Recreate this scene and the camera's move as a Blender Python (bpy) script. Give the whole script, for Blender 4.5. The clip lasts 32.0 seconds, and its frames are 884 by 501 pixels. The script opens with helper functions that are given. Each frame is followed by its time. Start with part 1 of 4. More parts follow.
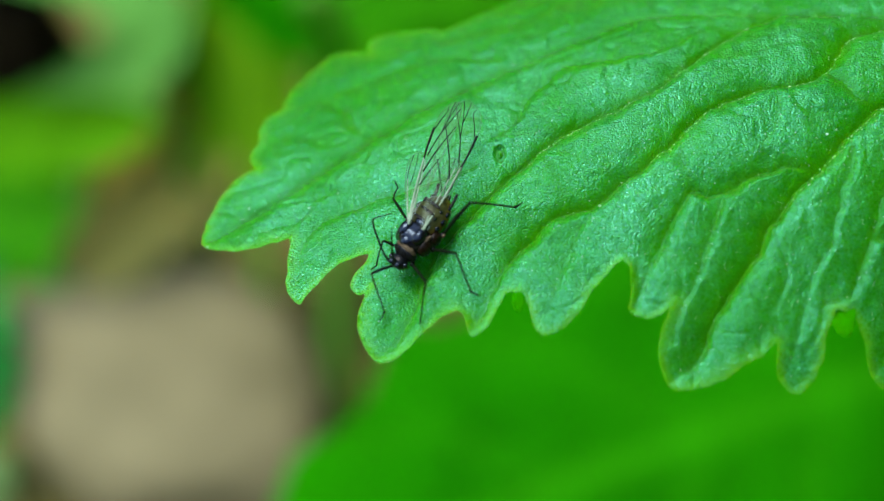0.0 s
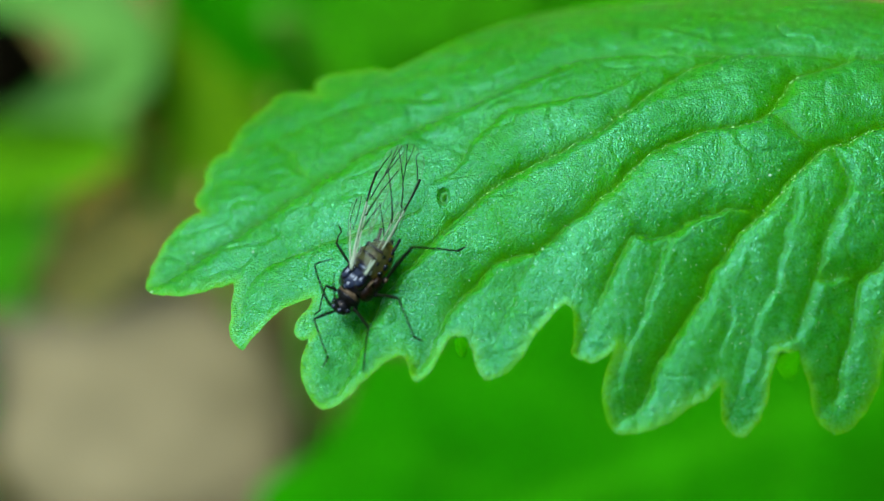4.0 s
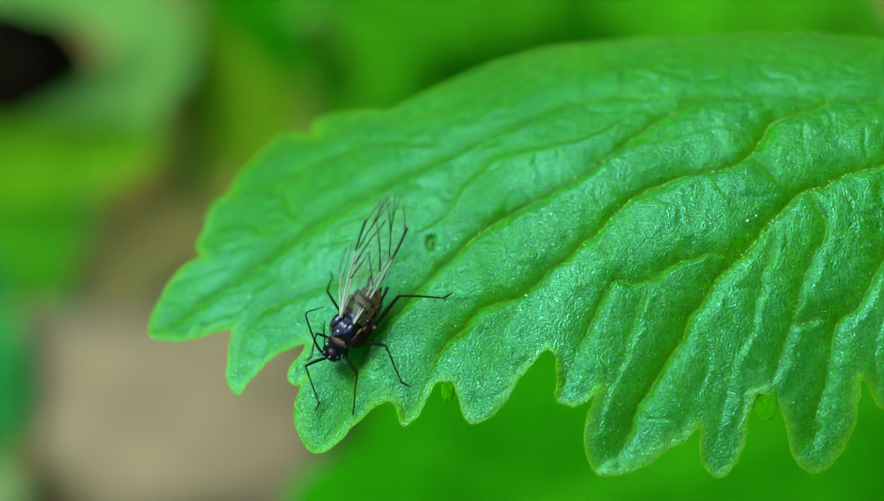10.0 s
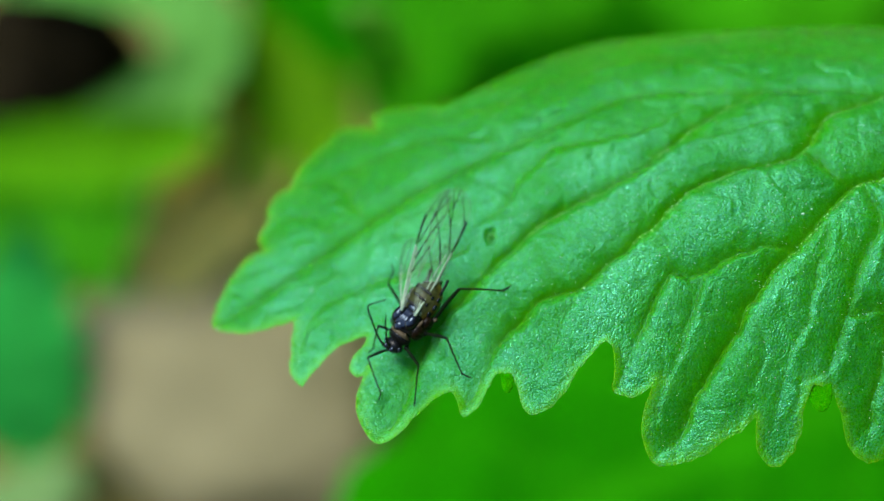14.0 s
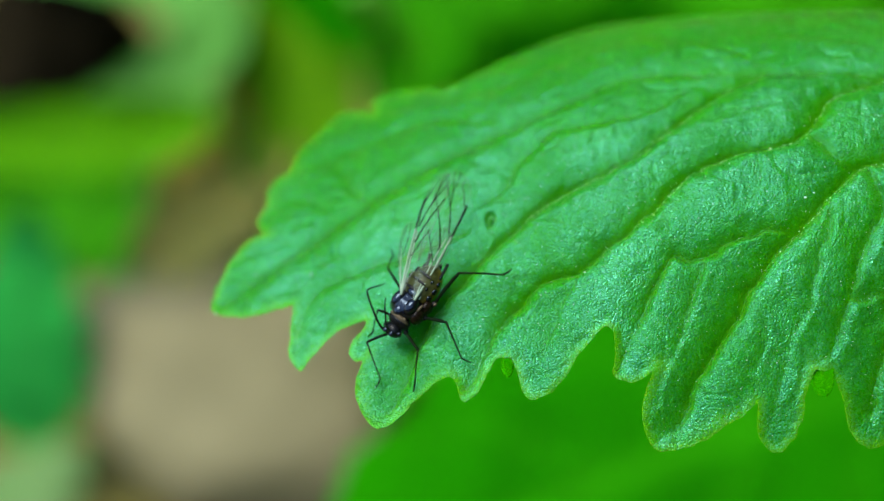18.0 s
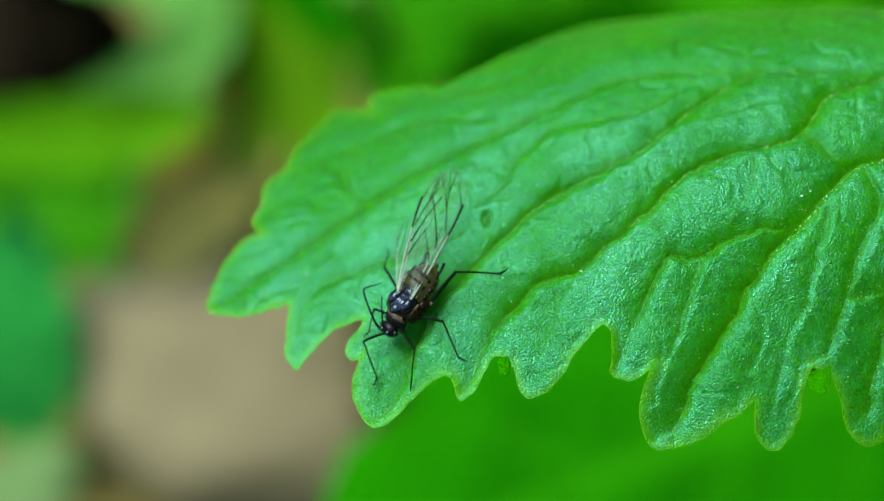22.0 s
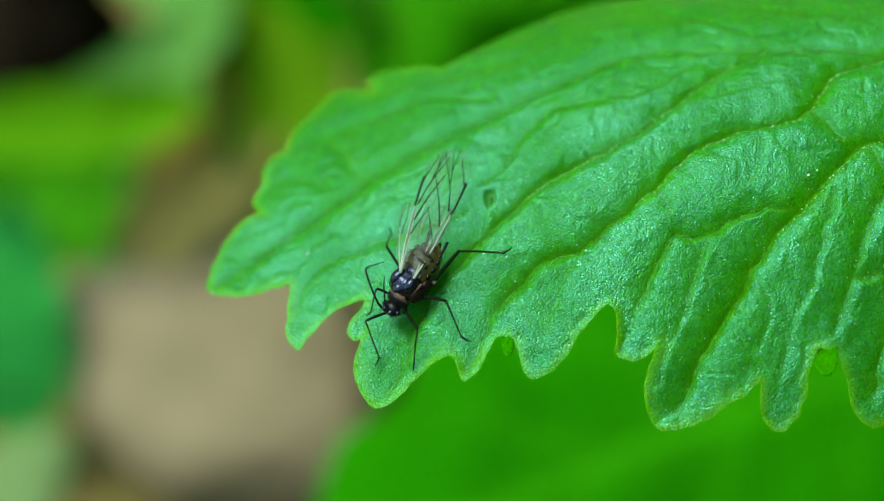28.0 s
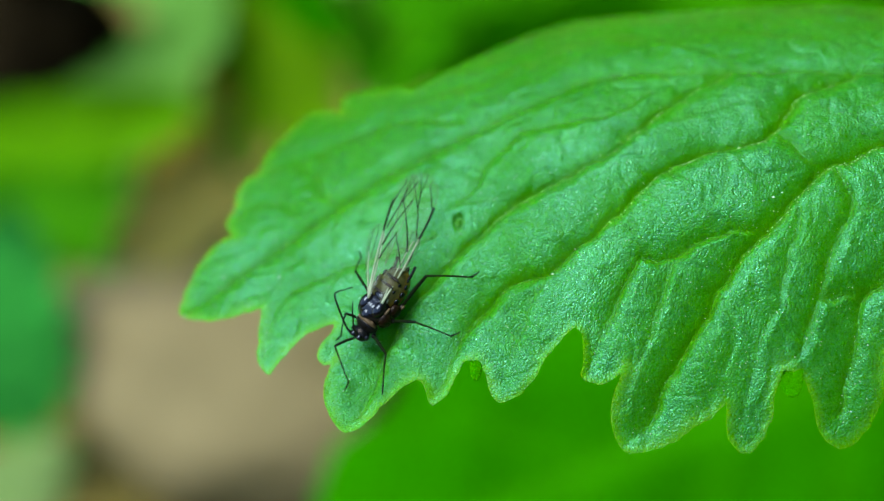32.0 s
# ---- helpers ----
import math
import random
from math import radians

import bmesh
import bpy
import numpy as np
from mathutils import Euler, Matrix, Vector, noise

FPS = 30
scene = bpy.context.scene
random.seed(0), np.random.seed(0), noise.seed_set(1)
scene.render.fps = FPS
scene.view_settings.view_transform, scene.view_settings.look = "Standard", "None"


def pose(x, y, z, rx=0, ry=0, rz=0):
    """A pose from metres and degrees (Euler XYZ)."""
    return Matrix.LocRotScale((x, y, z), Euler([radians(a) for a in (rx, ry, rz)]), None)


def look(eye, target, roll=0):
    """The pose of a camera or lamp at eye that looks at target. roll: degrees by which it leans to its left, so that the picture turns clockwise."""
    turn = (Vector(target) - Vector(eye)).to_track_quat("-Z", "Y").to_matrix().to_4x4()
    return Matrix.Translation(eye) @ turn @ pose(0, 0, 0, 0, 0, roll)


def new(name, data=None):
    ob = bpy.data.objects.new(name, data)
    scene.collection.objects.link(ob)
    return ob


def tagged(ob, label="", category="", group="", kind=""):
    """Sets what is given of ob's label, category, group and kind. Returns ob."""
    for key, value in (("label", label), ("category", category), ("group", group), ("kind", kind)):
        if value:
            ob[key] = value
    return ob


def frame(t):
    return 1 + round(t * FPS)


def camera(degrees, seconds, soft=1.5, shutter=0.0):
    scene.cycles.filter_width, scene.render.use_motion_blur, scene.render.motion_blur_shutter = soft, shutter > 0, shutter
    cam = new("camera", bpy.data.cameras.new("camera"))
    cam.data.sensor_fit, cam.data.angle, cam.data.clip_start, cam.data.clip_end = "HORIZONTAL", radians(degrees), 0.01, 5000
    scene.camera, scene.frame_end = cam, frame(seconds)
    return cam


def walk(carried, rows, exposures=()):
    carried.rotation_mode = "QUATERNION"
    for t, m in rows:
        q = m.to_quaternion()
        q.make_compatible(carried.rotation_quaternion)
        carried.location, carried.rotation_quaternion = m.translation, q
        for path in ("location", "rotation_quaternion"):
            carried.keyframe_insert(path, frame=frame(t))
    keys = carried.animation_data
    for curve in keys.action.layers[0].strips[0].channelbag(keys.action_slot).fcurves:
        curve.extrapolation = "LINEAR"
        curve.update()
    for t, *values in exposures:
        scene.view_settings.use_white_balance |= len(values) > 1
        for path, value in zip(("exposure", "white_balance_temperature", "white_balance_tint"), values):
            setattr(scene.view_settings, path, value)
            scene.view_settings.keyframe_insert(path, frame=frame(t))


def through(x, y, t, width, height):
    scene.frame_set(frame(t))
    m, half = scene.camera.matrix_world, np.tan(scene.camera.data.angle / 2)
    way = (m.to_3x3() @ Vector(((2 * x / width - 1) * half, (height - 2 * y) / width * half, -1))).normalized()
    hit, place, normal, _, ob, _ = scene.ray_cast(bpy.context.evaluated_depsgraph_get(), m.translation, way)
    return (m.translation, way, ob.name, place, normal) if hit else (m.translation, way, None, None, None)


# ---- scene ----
# A winged aphid on a celery leaf, out of doors. Millimetre lengths are written times MM.
MM = 0.001
cam = camera(30.0, 32.0, soft=1.3)
cam.data.dof.use_dof = True
cam.data.dof.focus_distance = 0.0327
cam.data.dof.aperture_fstop = 45.0
walk(cam, [
    (0, pose(-0.002803, -0.025413, 0.081176, 46.686, -3.139, -1.139)),
    (0.5, pose(-0.002738, -0.025321, 0.081335, 47.026, -3.362, -1.485)),
    (1, pose(-0.002352, -0.024908, 0.081545, 46.799, -2.983, -1.406)),
    (1.5, pose(-0.002281, -0.025025, 0.081456, 47.587, -3.103, -1.581)),
    (2, pose(-0.002265, -0.025078, 0.081377, 47.566, -3.123, -1.544)),
    (2.5, pose(-0.002064, -0.024989, 0.081495, 47.647, -2.854, -1.379)),
    (3, pose(-0.002066, -0.024948, 0.081455, 47.717, -3.102, -1.819)),
    (3.5, pose(-0.002055, -0.024925, 0.081505, 47.510, -3.229, -1.929)),
    (5.5, pose(-0.001209, -0.024526, 0.082331, 46.048, -2.403, -1.451)),
    (6, pose(-0.000748, -0.024138, 0.082837, 45.898, -2.126, -1.692)),
    (6.5, pose(-0.000395, -0.024269, 0.083243, 45.871, -1.588, -1.334)),
    (7, pose(-0.000191, -0.023998, 0.083407, 45.757, -1.559, -1.512)),
    (7.5, pose(-0.000583, -0.024199, 0.083211, 45.768, -1.745, -1.522)),
    (8, pose(-0.000553, -0.024459, 0.083266, 45.528, -1.313, -0.807)),
    (8.5, pose(-0.000536, -0.024149, 0.083404, 45.728, -1.636, -1.505)),
    (9, pose(0.000042, -0.023675, 0.083974, 45.679, -1.110, -1.472)),
    (9.5, pose(0.000098, -0.023798, 0.083942, 45.583, -0.759, -1.131)),
    (10, pose(-0.000652, -0.024475, 0.083583, 45.718, -1.197, -0.939)),
    (10.5, pose(-0.000324, -0.024228, 0.083726, 45.255, -0.835, -0.757)),
    (11, pose(0.000097, -0.023821, 0.084244, 45.561, -0.639, -1.196)),
    (11.5, pose(0.000203, -0.023798, 0.084335, 45.521, -0.428, -1.033)),
    (12, pose(0.000050, -0.023844, 0.084304, 45.555, -0.570, -1.066)),
    (12.5, pose(0.000395, -0.023417, 0.084443, 45.241, -0.157, -1.061)),
    (13, pose(0.000749, -0.023678, 0.084989, 45.509, -0.112, -0.987)),
    (13.5, pose(-0.000786, -0.024907, 0.084108, 45.358, -0.302, -0.156)),
    (14, pose(-0.000948, -0.024825, 0.084092, 45.283, 0.028, 0.063)),
    (14.5, pose(-0.001178, -0.024931, 0.084022, 45.282, -0.407, -0.200)),
    (16.5, pose(-0.001047, -0.024813, 0.083738, 44.981, -0.180, 0.047)),
    (17, pose(-0.001276, -0.025022, 0.083684, 45.004, -0.226, 0.079)),
    (17.5, pose(-0.001143, -0.024831, 0.083670, 44.934, -0.010, 0.224)),
    (18, pose(-0.000854, -0.024694, 0.083919, 44.775, 0.109, 0.200)),
    (18.5, pose(-0.001079, -0.024672, 0.083889, 44.958, -0.017, 0.032)),
    (19, pose(-0.001031, -0.024696, 0.083985, 45.000, 0.000, 0.000)),
    (19.5, pose(-0.000954, -0.024741, 0.084041, 44.824, 0.083, 0.025)),
    (20, pose(-0.001031, -0.024730, 0.083937, 44.545, 0.130, 0.155)),
    (20.5, pose(-0.000749, -0.024569, 0.084114, 44.632, 0.206, 0.017)),
    (21, pose(-0.000880, -0.024618, 0.084100, 44.546, 0.153, -0.053)),
    (21.5, pose(-0.000665, -0.024572, 0.084126, 44.700, 0.185, -0.124)),
    (22, pose(-0.001018, -0.024601, 0.083951, 44.587, -0.106, -0.158)),
    (22.5, pose(-0.000950, -0.024577, 0.083892, 44.377, 0.051, -0.075)),
    (23, pose(-0.001024, -0.024718, 0.083779, 44.373, 0.042, 0.011)),
    (23.5, pose(-0.000684, -0.024533, 0.083898, 44.086, 0.465, 0.318)),
    (24, pose(-0.000838, -0.024551, 0.084002, 44.576, 0.140, -0.107)),
    (24.5, pose(-0.000866, -0.024640, 0.084015, 44.640, 0.182, -0.139)),
    (26.5, pose(-0.000830, -0.024471, 0.083902, 44.423, -0.061, -0.254)),
    (27, pose(-0.001497, -0.024909, 0.083274, 44.389, -0.465, -0.087)),
    (27.5, pose(-0.001268, -0.024590, 0.083429, 44.368, -0.391, -0.204)),
    (28, pose(-0.001252, -0.024619, 0.083475, 44.460, -0.409, -0.278)),
    (28.5, pose(-0.000902, -0.024445, 0.083799, 44.477, -0.213, -0.454)),
    (29, pose(-0.000936, -0.024502, 0.083883, 44.543, -0.158, -0.310)),
    (29.5, pose(-0.000939, -0.024653, 0.083876, 44.319, -0.074, -0.133)),
    (30, pose(-0.000683, -0.024636, 0.083843, 44.446, 0.113, -0.085)),
    (30.5, pose(-0.000861, -0.024685, 0.083899, 44.319, 0.057, -0.123)),
    (31, pose(-0.000650, -0.024472, 0.084003, 44.293, 0.083, -0.215)),
    (31.5, pose(-0.000604, -0.024418, 0.083964, 44.174, 0.099, -0.228)),
    (32, pose(-0.000332, -0.024298, 0.084090, 44.167, 0.279, -0.307)),
], exposures=[(0.0, 1.74, 6500, 6), (27.0, 1.74, 6500, 6), (30.0, 1.74, 7000, 8), (32.0, 1.74, 7000, 8)])

# ---- world and light: an open, hazy sky ----
world = bpy.data.worlds.new("sky")
scene.world = world
world.use_nodes = True
wn = world.node_tree.nodes
sky = wn.new("ShaderNodeTexSky")
sky.sky_type = "NISHITA"
sky.sun_disc = False
sky.sun_elevation = radians(68)
sky.sun_rotation = radians(272)
sky.dust_density = 1.0
wn["Background"].inputs["Strength"].default_value = 0.15
world.node_tree.links.new(sky.outputs["Color"], wn["Background"].inputs["Color"])
sun_data = bpy.data.lights.new("sun", "SUN")
sun_data.energy = 1.3
sun_data.angle = radians(28)
sun_data.color = (1.0, 0.96, 0.9)
sun = new("sun", sun_data)
sun.matrix_world = look((-0.4, 0.014, 1.0), (0, 0, 0.06))


# ---- materials ----
class Nodes:
    """A small wrapper to write node materials in few lines."""

    def __init__(self, name):
        self.mat = bpy.data.materials.new(name)
        self.mat.use_nodes = True
        self.tree = self.mat.node_tree
        self.bsdf = self.tree.nodes["Principled BSDF"]
        self.out = self.tree.nodes["Material Output"]
        self.coord = self.add("ShaderNodeTexCoord").outputs["Object"]

    def add(self, kind, **values):
        node = self.tree.nodes.new(kind)
        for key, value in values.items():
            node.inputs[key.replace("_", " ")].default_value = value
        return node

    def link(self, a, b):
        self.tree.links.new(a, b)

    def noise(self, size_mm, detail=3.0, rough=0.5):
        n = self.add("ShaderNodeTexNoise", Scale=1.0 / (size_mm * MM), Detail=detail, Roughness=rough)
        self.link(self.coord, n.inputs["Vector"])
        return n.outputs["Fac"]

    def cells(self, size_mm):
        n = self.add("ShaderNodeTexVoronoi", Scale=1.0 / (size_mm * MM))
        self.link(self.coord, n.inputs["Vector"])
        return n.outputs["Distance"]

    def span(self, value, a, b, lo=0.0, hi=1.0):
        n = self.add("ShaderNodeMapRange")
        for key, v in zip(("From Min", "From Max", "To Min", "To Max"), (a, b, lo, hi)):
            n.inputs[key].default_value = v
        self.link(value, n.inputs["Value"])
        return n.outputs["Result"]

    def mix(self, fac, a, b):
        n = self.tree.nodes.new("ShaderNodeMix")
        n.data_type = "RGBA"
        for sock, v in zip((n.inputs[0], n.inputs[6], n.inputs[7]), (fac, a, b)):
            if isinstance(v, tuple):
                sock.default_value = (*v, 1.0)
            elif isinstance(v, float):
                sock.default_value = v
            else:
                self.link(v, sock)
        return n.outputs[2]

    def attribute(self, name):
        n = self.add("ShaderNodeAttribute")
        n.attribute_name = name
        return n.outputs["Fac"]

    def bump(self, height, depth_mm, strength=1.0, under=None):
        n = self.add("ShaderNodeBump", Strength=strength, Distance=depth_mm * MM)
        self.link(height, n.inputs["Height"])
        if under is not None:
            self.link(under, n.inputs["Normal"])
        return n.outputs["Normal"]

    def finish(self, color, rough, normal=None, ior=1.45, metal=0.0, through=0.0, through_color=None, gloss=0.5):
        b = self.bsdf
        for sock, v in ((b.inputs["Base Color"], color), (b.inputs["Roughness"], rough)):
            if isinstance(v, tuple):
                sock.default_value = (*v, 1.0)
            elif isinstance(v, float):
                sock.default_value = v
            else:
                self.link(v, sock)
        b.inputs["IOR"].default_value = ior
        b.inputs["Specular IOR Level"].default_value = gloss
        b.inputs["Metallic"].default_value = metal
        if normal is not None:
            self.link(normal, b.inputs["Normal"])
        if through > 0:
            t = self.add("ShaderNodeBsdfTranslucent")
            t.inputs["Color"].default_value = (*through_color, 1.0)
            m = self.add("ShaderNodeMixShader", Fac=through)
            self.link(b.outputs[0], m.inputs[1])
            self.link(t.outputs[0], m.inputs[2])
            self.link(m.outputs[0], self.out.inputs["Surface"])
        return self.mat


def leaf_material(name, base, light, vein, rough=0.42, through=0.3, grain=1.0, through_color=(0.1, 0.5, 0.005), gloss=0.0, soft=0.0, sheen=(1.0, 1.0, 1.0), rim=(0.06, 0.3, 0.002)):
    n = Nodes(name)
    broad = n.span(n.noise(2.2 * grain, 4.0), 0.3, 0.7)
    fine = n.span(n.noise(0.07, 3.0, 0.7), 0.3, 0.7)
    cell = n.cells(0.043 * grain)
    col = n.mix(broad, base, light)
    col = n.mix(n.span(fine, 0.0, 1.0, 0.0, 0.5), col, light)
    col = n.mix(n.span(cell, 0.15, 0.7, 0.0, 0.5), col, tuple(0.75 * c for c in base))
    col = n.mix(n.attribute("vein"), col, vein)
    col = n.mix(n.attribute("rim"), col, rim)
    r = n.span(n.noise(0.06, 2.0, 0.6), 0.35, 0.65, rough - 0.12, rough + 0.12)
    nor = n.bump(cell, -0.0145 * grain, 1.0)
    nor = n.bump(n.noise(0.05, 2.0, 0.5), 0.006 * grain, 1.0, nor)
    b = n.bsdf
    if soft > 0:
        b.inputs["Subsurface Weight"].default_value = 0.85
        b.inputs["Subsurface Radius"].default_value = (0.4, 1.0, 0.25)
        b.inputs["Subsurface Scale"].default_value = soft * MM
    wax_sheen = n.add("ShaderNodeMath")
    wax_sheen.operation = "MULTIPLY"
    n.link(n.span(n.noise(0.032, 2.0, 0.7), 0.38, 0.62, 0.4 * gloss, 1.7 * gloss), wax_sheen.inputs[0])
    n.link(n.attribute("wax_sheen"), wax_sheen.inputs[1])
    n.link(wax_sheen.outputs[0], b.inputs["Specular IOR Level"])
    # colour put into the reflections, in place of a bluer sky sheen
    b.inputs["Specular Tint"].default_value = (*sheen, 1.0)
    return n.finish(col, r, nor, 1.45, 0.0, through, through_color, gloss)


M_LEAF = leaf_material("celery_leaf", (0.011, 0.16, 0.0003), (0.026, 0.23, 0.0006), (0.028, 0.15, 0.0002), 0.33, 0.0, 1.0, (0.07, 0.6, 0.004), 0.92, 0.14, (0.22, 0.86, 0.74), (0.085, 0.32, 0.002))
M_LEAF_MID = leaf_material("leaf_fresh", (0.02, 0.2, 0.002), (0.05, 0.34, 0.005), (0.06, 0.32, 0.005), 0.6, 0.2, 3.0)
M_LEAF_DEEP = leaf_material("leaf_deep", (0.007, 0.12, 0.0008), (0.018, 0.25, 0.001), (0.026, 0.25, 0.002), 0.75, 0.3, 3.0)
M_LEAF_PALE = leaf_material("leaf_pale", (0.07, 0.23, 0.032), (0.115, 0.3, 0.06), (0.1, 0.28, 0.045), 0.5, 0.15, 3.0)
M_LEAF_YELLOW = leaf_material("leaf_yellow", (0.06, 0.24, 0.003), (0.095, 0.3, 0.006), (0.09, 0.29, 0.006), 0.6, 0.25, 3.0)
M_LEAF_DRY = leaf_material("leaf_withered", (0.19, 0.16, 0.022), (0.29, 0.24, 0.04), (0.24, 0.2, 0.03), 0.7, 0.2, 3.0, (0.3, 0.3, 0.01))
M_LEAF_TAN = leaf_material("leaf_tan", (0.25, 0.235, 0.055), (0.33, 0.305, 0.08), (0.29, 0.27, 0.065), 0.7, 0.2, 3.0, (0.3, 0.3, 0.02))
M_LEAF_TEAL = leaf_material("leaf_cool", (0.016, 0.23, 0.032), (0.028, 0.3, 0.045), (0.03, 0.27, 0.04), 0.6, 0.2, 3.0)
M_LEAF_OLIVE = leaf_material("leaf_olive", (0.09, 0.25, 0.004), (0.14, 0.36, 0.008), (0.12, 0.32, 0.008), 0.65, 0.2, 3.0)
M_LEAF_MOSS = leaf_material("leaf_moss", (0.03, 0.22, 0.004), (0.06, 0.33, 0.008), (0.05, 0.3, 0.008), 0.65, 0.2, 3.0)
M_LEAF_GREY = leaf_material("leaf_grey", (0.15, 0.29, 0.08), (0.21, 0.35, 0.13), (0.19, 0.33, 0.1), 0.6, 0.15, 3.0)


def plain_material(name, a, b, size_mm, rough, depth_mm=0.0, ior=1.45, gloss=0.15):
    n = Nodes(name)
    f = n.span(n.noise(size_mm, 4.0, 0.6), 0.3, 0.7)
    nor = n.bump(n.noise(size_mm * 0.4, 4.0), depth_mm, 0.8) if depth_mm else None
    return n.finish(n.mix(f, a, b), n.span(f, 0.0, 1.0, rough - 0.05, rough + 0.08), nor, ior, gloss=gloss)


M_STALK = plain_material("stalk", (0.09, 0.3, 0.02), (0.14, 0.36, 0.04), 1.5, 0.45, 0.05)
M_SOIL = plain_material("soil", (0.09, 0.082, 0.02), (0.165, 0.145, 0.04), 5.0, 0.9, 1.0, gloss=0.05)
M_GAP_SHADE = plain_material("gap_shade", (0.008, 0.0065, 0.003), (0.02, 0.015, 0.007), 3.0, 0.9, 0.6, gloss=0.03)
M_STONE = plain_material("stone", (0.14, 0.126, 0.06), (0.205, 0.182, 0.092), 4.0, 0.8, 0.3)
# colours of the unseen walls; green tints what the leaf reflects
M_BLOCKER_GREEN = plain_material("blocker_green", (0.01, 0.045, 0.005), (0.025, 0.09, 0.012), 60.0, 0.95, 6.0, gloss=0.02)
M_BLOCKER_DARK = plain_material("blocker_dark", (0.07, 0.075, 0.06), (0.12, 0.12, 0.1), 90.0, 0.9, 4.0, gloss=0.1)
M_BLACK = plain_material("aphid_black", (0.002, 0.002, 0.003), (0.005, 0.0045, 0.006), 0.12, 0.08, 0.006, 1.5, 0.42)
# blue put into the highlights, in place of reflected blue sky
M_BLACK.node_tree.nodes["Principled BSDF"].inputs["Specular Tint"].default_value = (0.55, 0.75, 1.0, 1.0)
M_DARK = plain_material("aphid_brown", (0.0015, 0.002, 0.0025), (0.004, 0.0045, 0.005), 0.08, 0.28, 0.006)
M_BROWN = plain_material("aphid_side", (0.004, 0.0025, 0.0015), (0.014, 0.008, 0.004), 0.07, 0.25, 0.006)
M_COLLAR = plain_material("aphid_collar", (0.05, 0.04, 0.022), (0.1, 0.075, 0.042), 0.06, 0.4, 0.005)


def abdomen_material():
    n = Nodes("aphid_abdomen")
    split = n.add("ShaderNodeSeparateXYZ")
    n.link(n.coord, split.inputs[0])
    side = n.span(split.outputs["Z"], 0.4 * MM, 0.56 * MM)
    mottle = n.span(n.noise(0.1, 4.0, 0.6), 0.35, 0.65)
    col = n.mix(side, n.mix(mottle, (0.12, 0.085, 0.005), (0.19, 0.135, 0.008)), n.mix(mottle, (0.016, 0.021, 0.005), (0.04, 0.045, 0.013)))
    return n.finish(col, 0.3, n.bump(n.noise(0.05, 3.0), 0.006, 0.8), gloss=0.1)


M_ABDOMEN = abdomen_material()
M_LEG = plain_material("aphid_leg", (0.002, 0.005, 0.002), (0.006, 0.012, 0.004), 0.1, 0.5, 0.003, gloss=0.02)
M_SHIN = plain_material("aphid_shin", (0.005, 0.011, 0.003), (0.014, 0.025, 0.007), 0.1, 0.5, 0.003, gloss=0.02)
M_WING_VEIN = plain_material("wing_vein", (0.003, 0.006, 0.003), (0.008, 0.013, 0.006), 0.1, 0.45, gloss=0.03)
M_WING_PALE = plain_material("wing_base", (0.15, 0.22, 0.14), (0.26, 0.34, 0.24), 0.1, 0.4)
M_WING_EDGE = plain_material("wing_edge", (0.03, 0.06, 0.03), (0.06, 0.1, 0.05), 0.1, 0.4)
M_BRISTLE = plain_material("bristle", (0.2, 0.55, 0.15), (0.4, 0.75, 0.35), 0.05, 0.3, gloss=0.6)
M_SPECK = plain_material("speck", (0.2, 0.42, 0.24), (0.4, 0.6, 0.42), 0.05, 0.5)
# pale grain colour that stands in for glints on the blade
M_SPARKLE = plain_material("dust", (0.4, 0.62, 0.45), (0.6, 0.75, 0.62), 0.05, 0.5)


def wing_material():
    n = Nodes("wing_membrane")
    f = n.span(n.noise(0.25, 3.0), 0.3, 0.7)
    n.finish(n.mix(f, (0.34, 0.48, 0.36), (0.48, 0.6, 0.48)), 0.25, n.bump(n.noise(0.12), 0.004, 0.6))
    clear = n.add("ShaderNodeBsdfTransparent")
    clear.inputs["Color"].default_value = (0.93, 0.95, 0.9, 1.0)
    m = n.add("ShaderNodeMixShader")
    n.link(n.span(n.attribute("dense"), 0.0, 1.0, 0.03, 0.16), m.inputs[0])
    n.link(clear.outputs[0], m.inputs[1])
    n.link(n.bsdf.outputs[0], m.inputs[2])
    n.link(m.outputs[0], n.out.inputs["Surface"])
    return n.mat


M_WING = wing_material()


# ---- builders ----
def mesh_from(name, verts, faces, smooth=True):
    me = bpy.data.meshes.new(name)
    me.from_pydata([tuple(v) for v in verts], [], [tuple(f) for f in faces])
    me.update()
    if smooth:
        me.polygons.foreach_set("use_smooth", [True] * len(me.polygons))
    return me


def part(name, geo, material, parent, label=""):
    """Links (verts, faces) as one mesh object under a thing or under a part."""
    me = mesh_from(name, *geo)
    me.materials.append(material)
    ob = new(name, me)
    ob.parent = parent
    if label:
        tagged(ob, label)
    return ob


def spline(points, steps=6):
    """A smooth line through points (Catmull-Rom)."""
    p = [Vector(q) for q in points]
    p = [p[0] * 2 - p[1]] + p + [p[-1] * 2 - p[-2]]
    out = []
    for a, b, c, d in zip(p, p[1:], p[2:], p[3:]):
        for i in range(steps):
            t = i / steps
            out.append(0.5 * ((2 * b) + (c - a) * t + (2 * a - 5 * b + 4 * c - d) * t * t + (3 * b - a - 3 * c + d) * t ** 3))
    return out + [p[-2]]


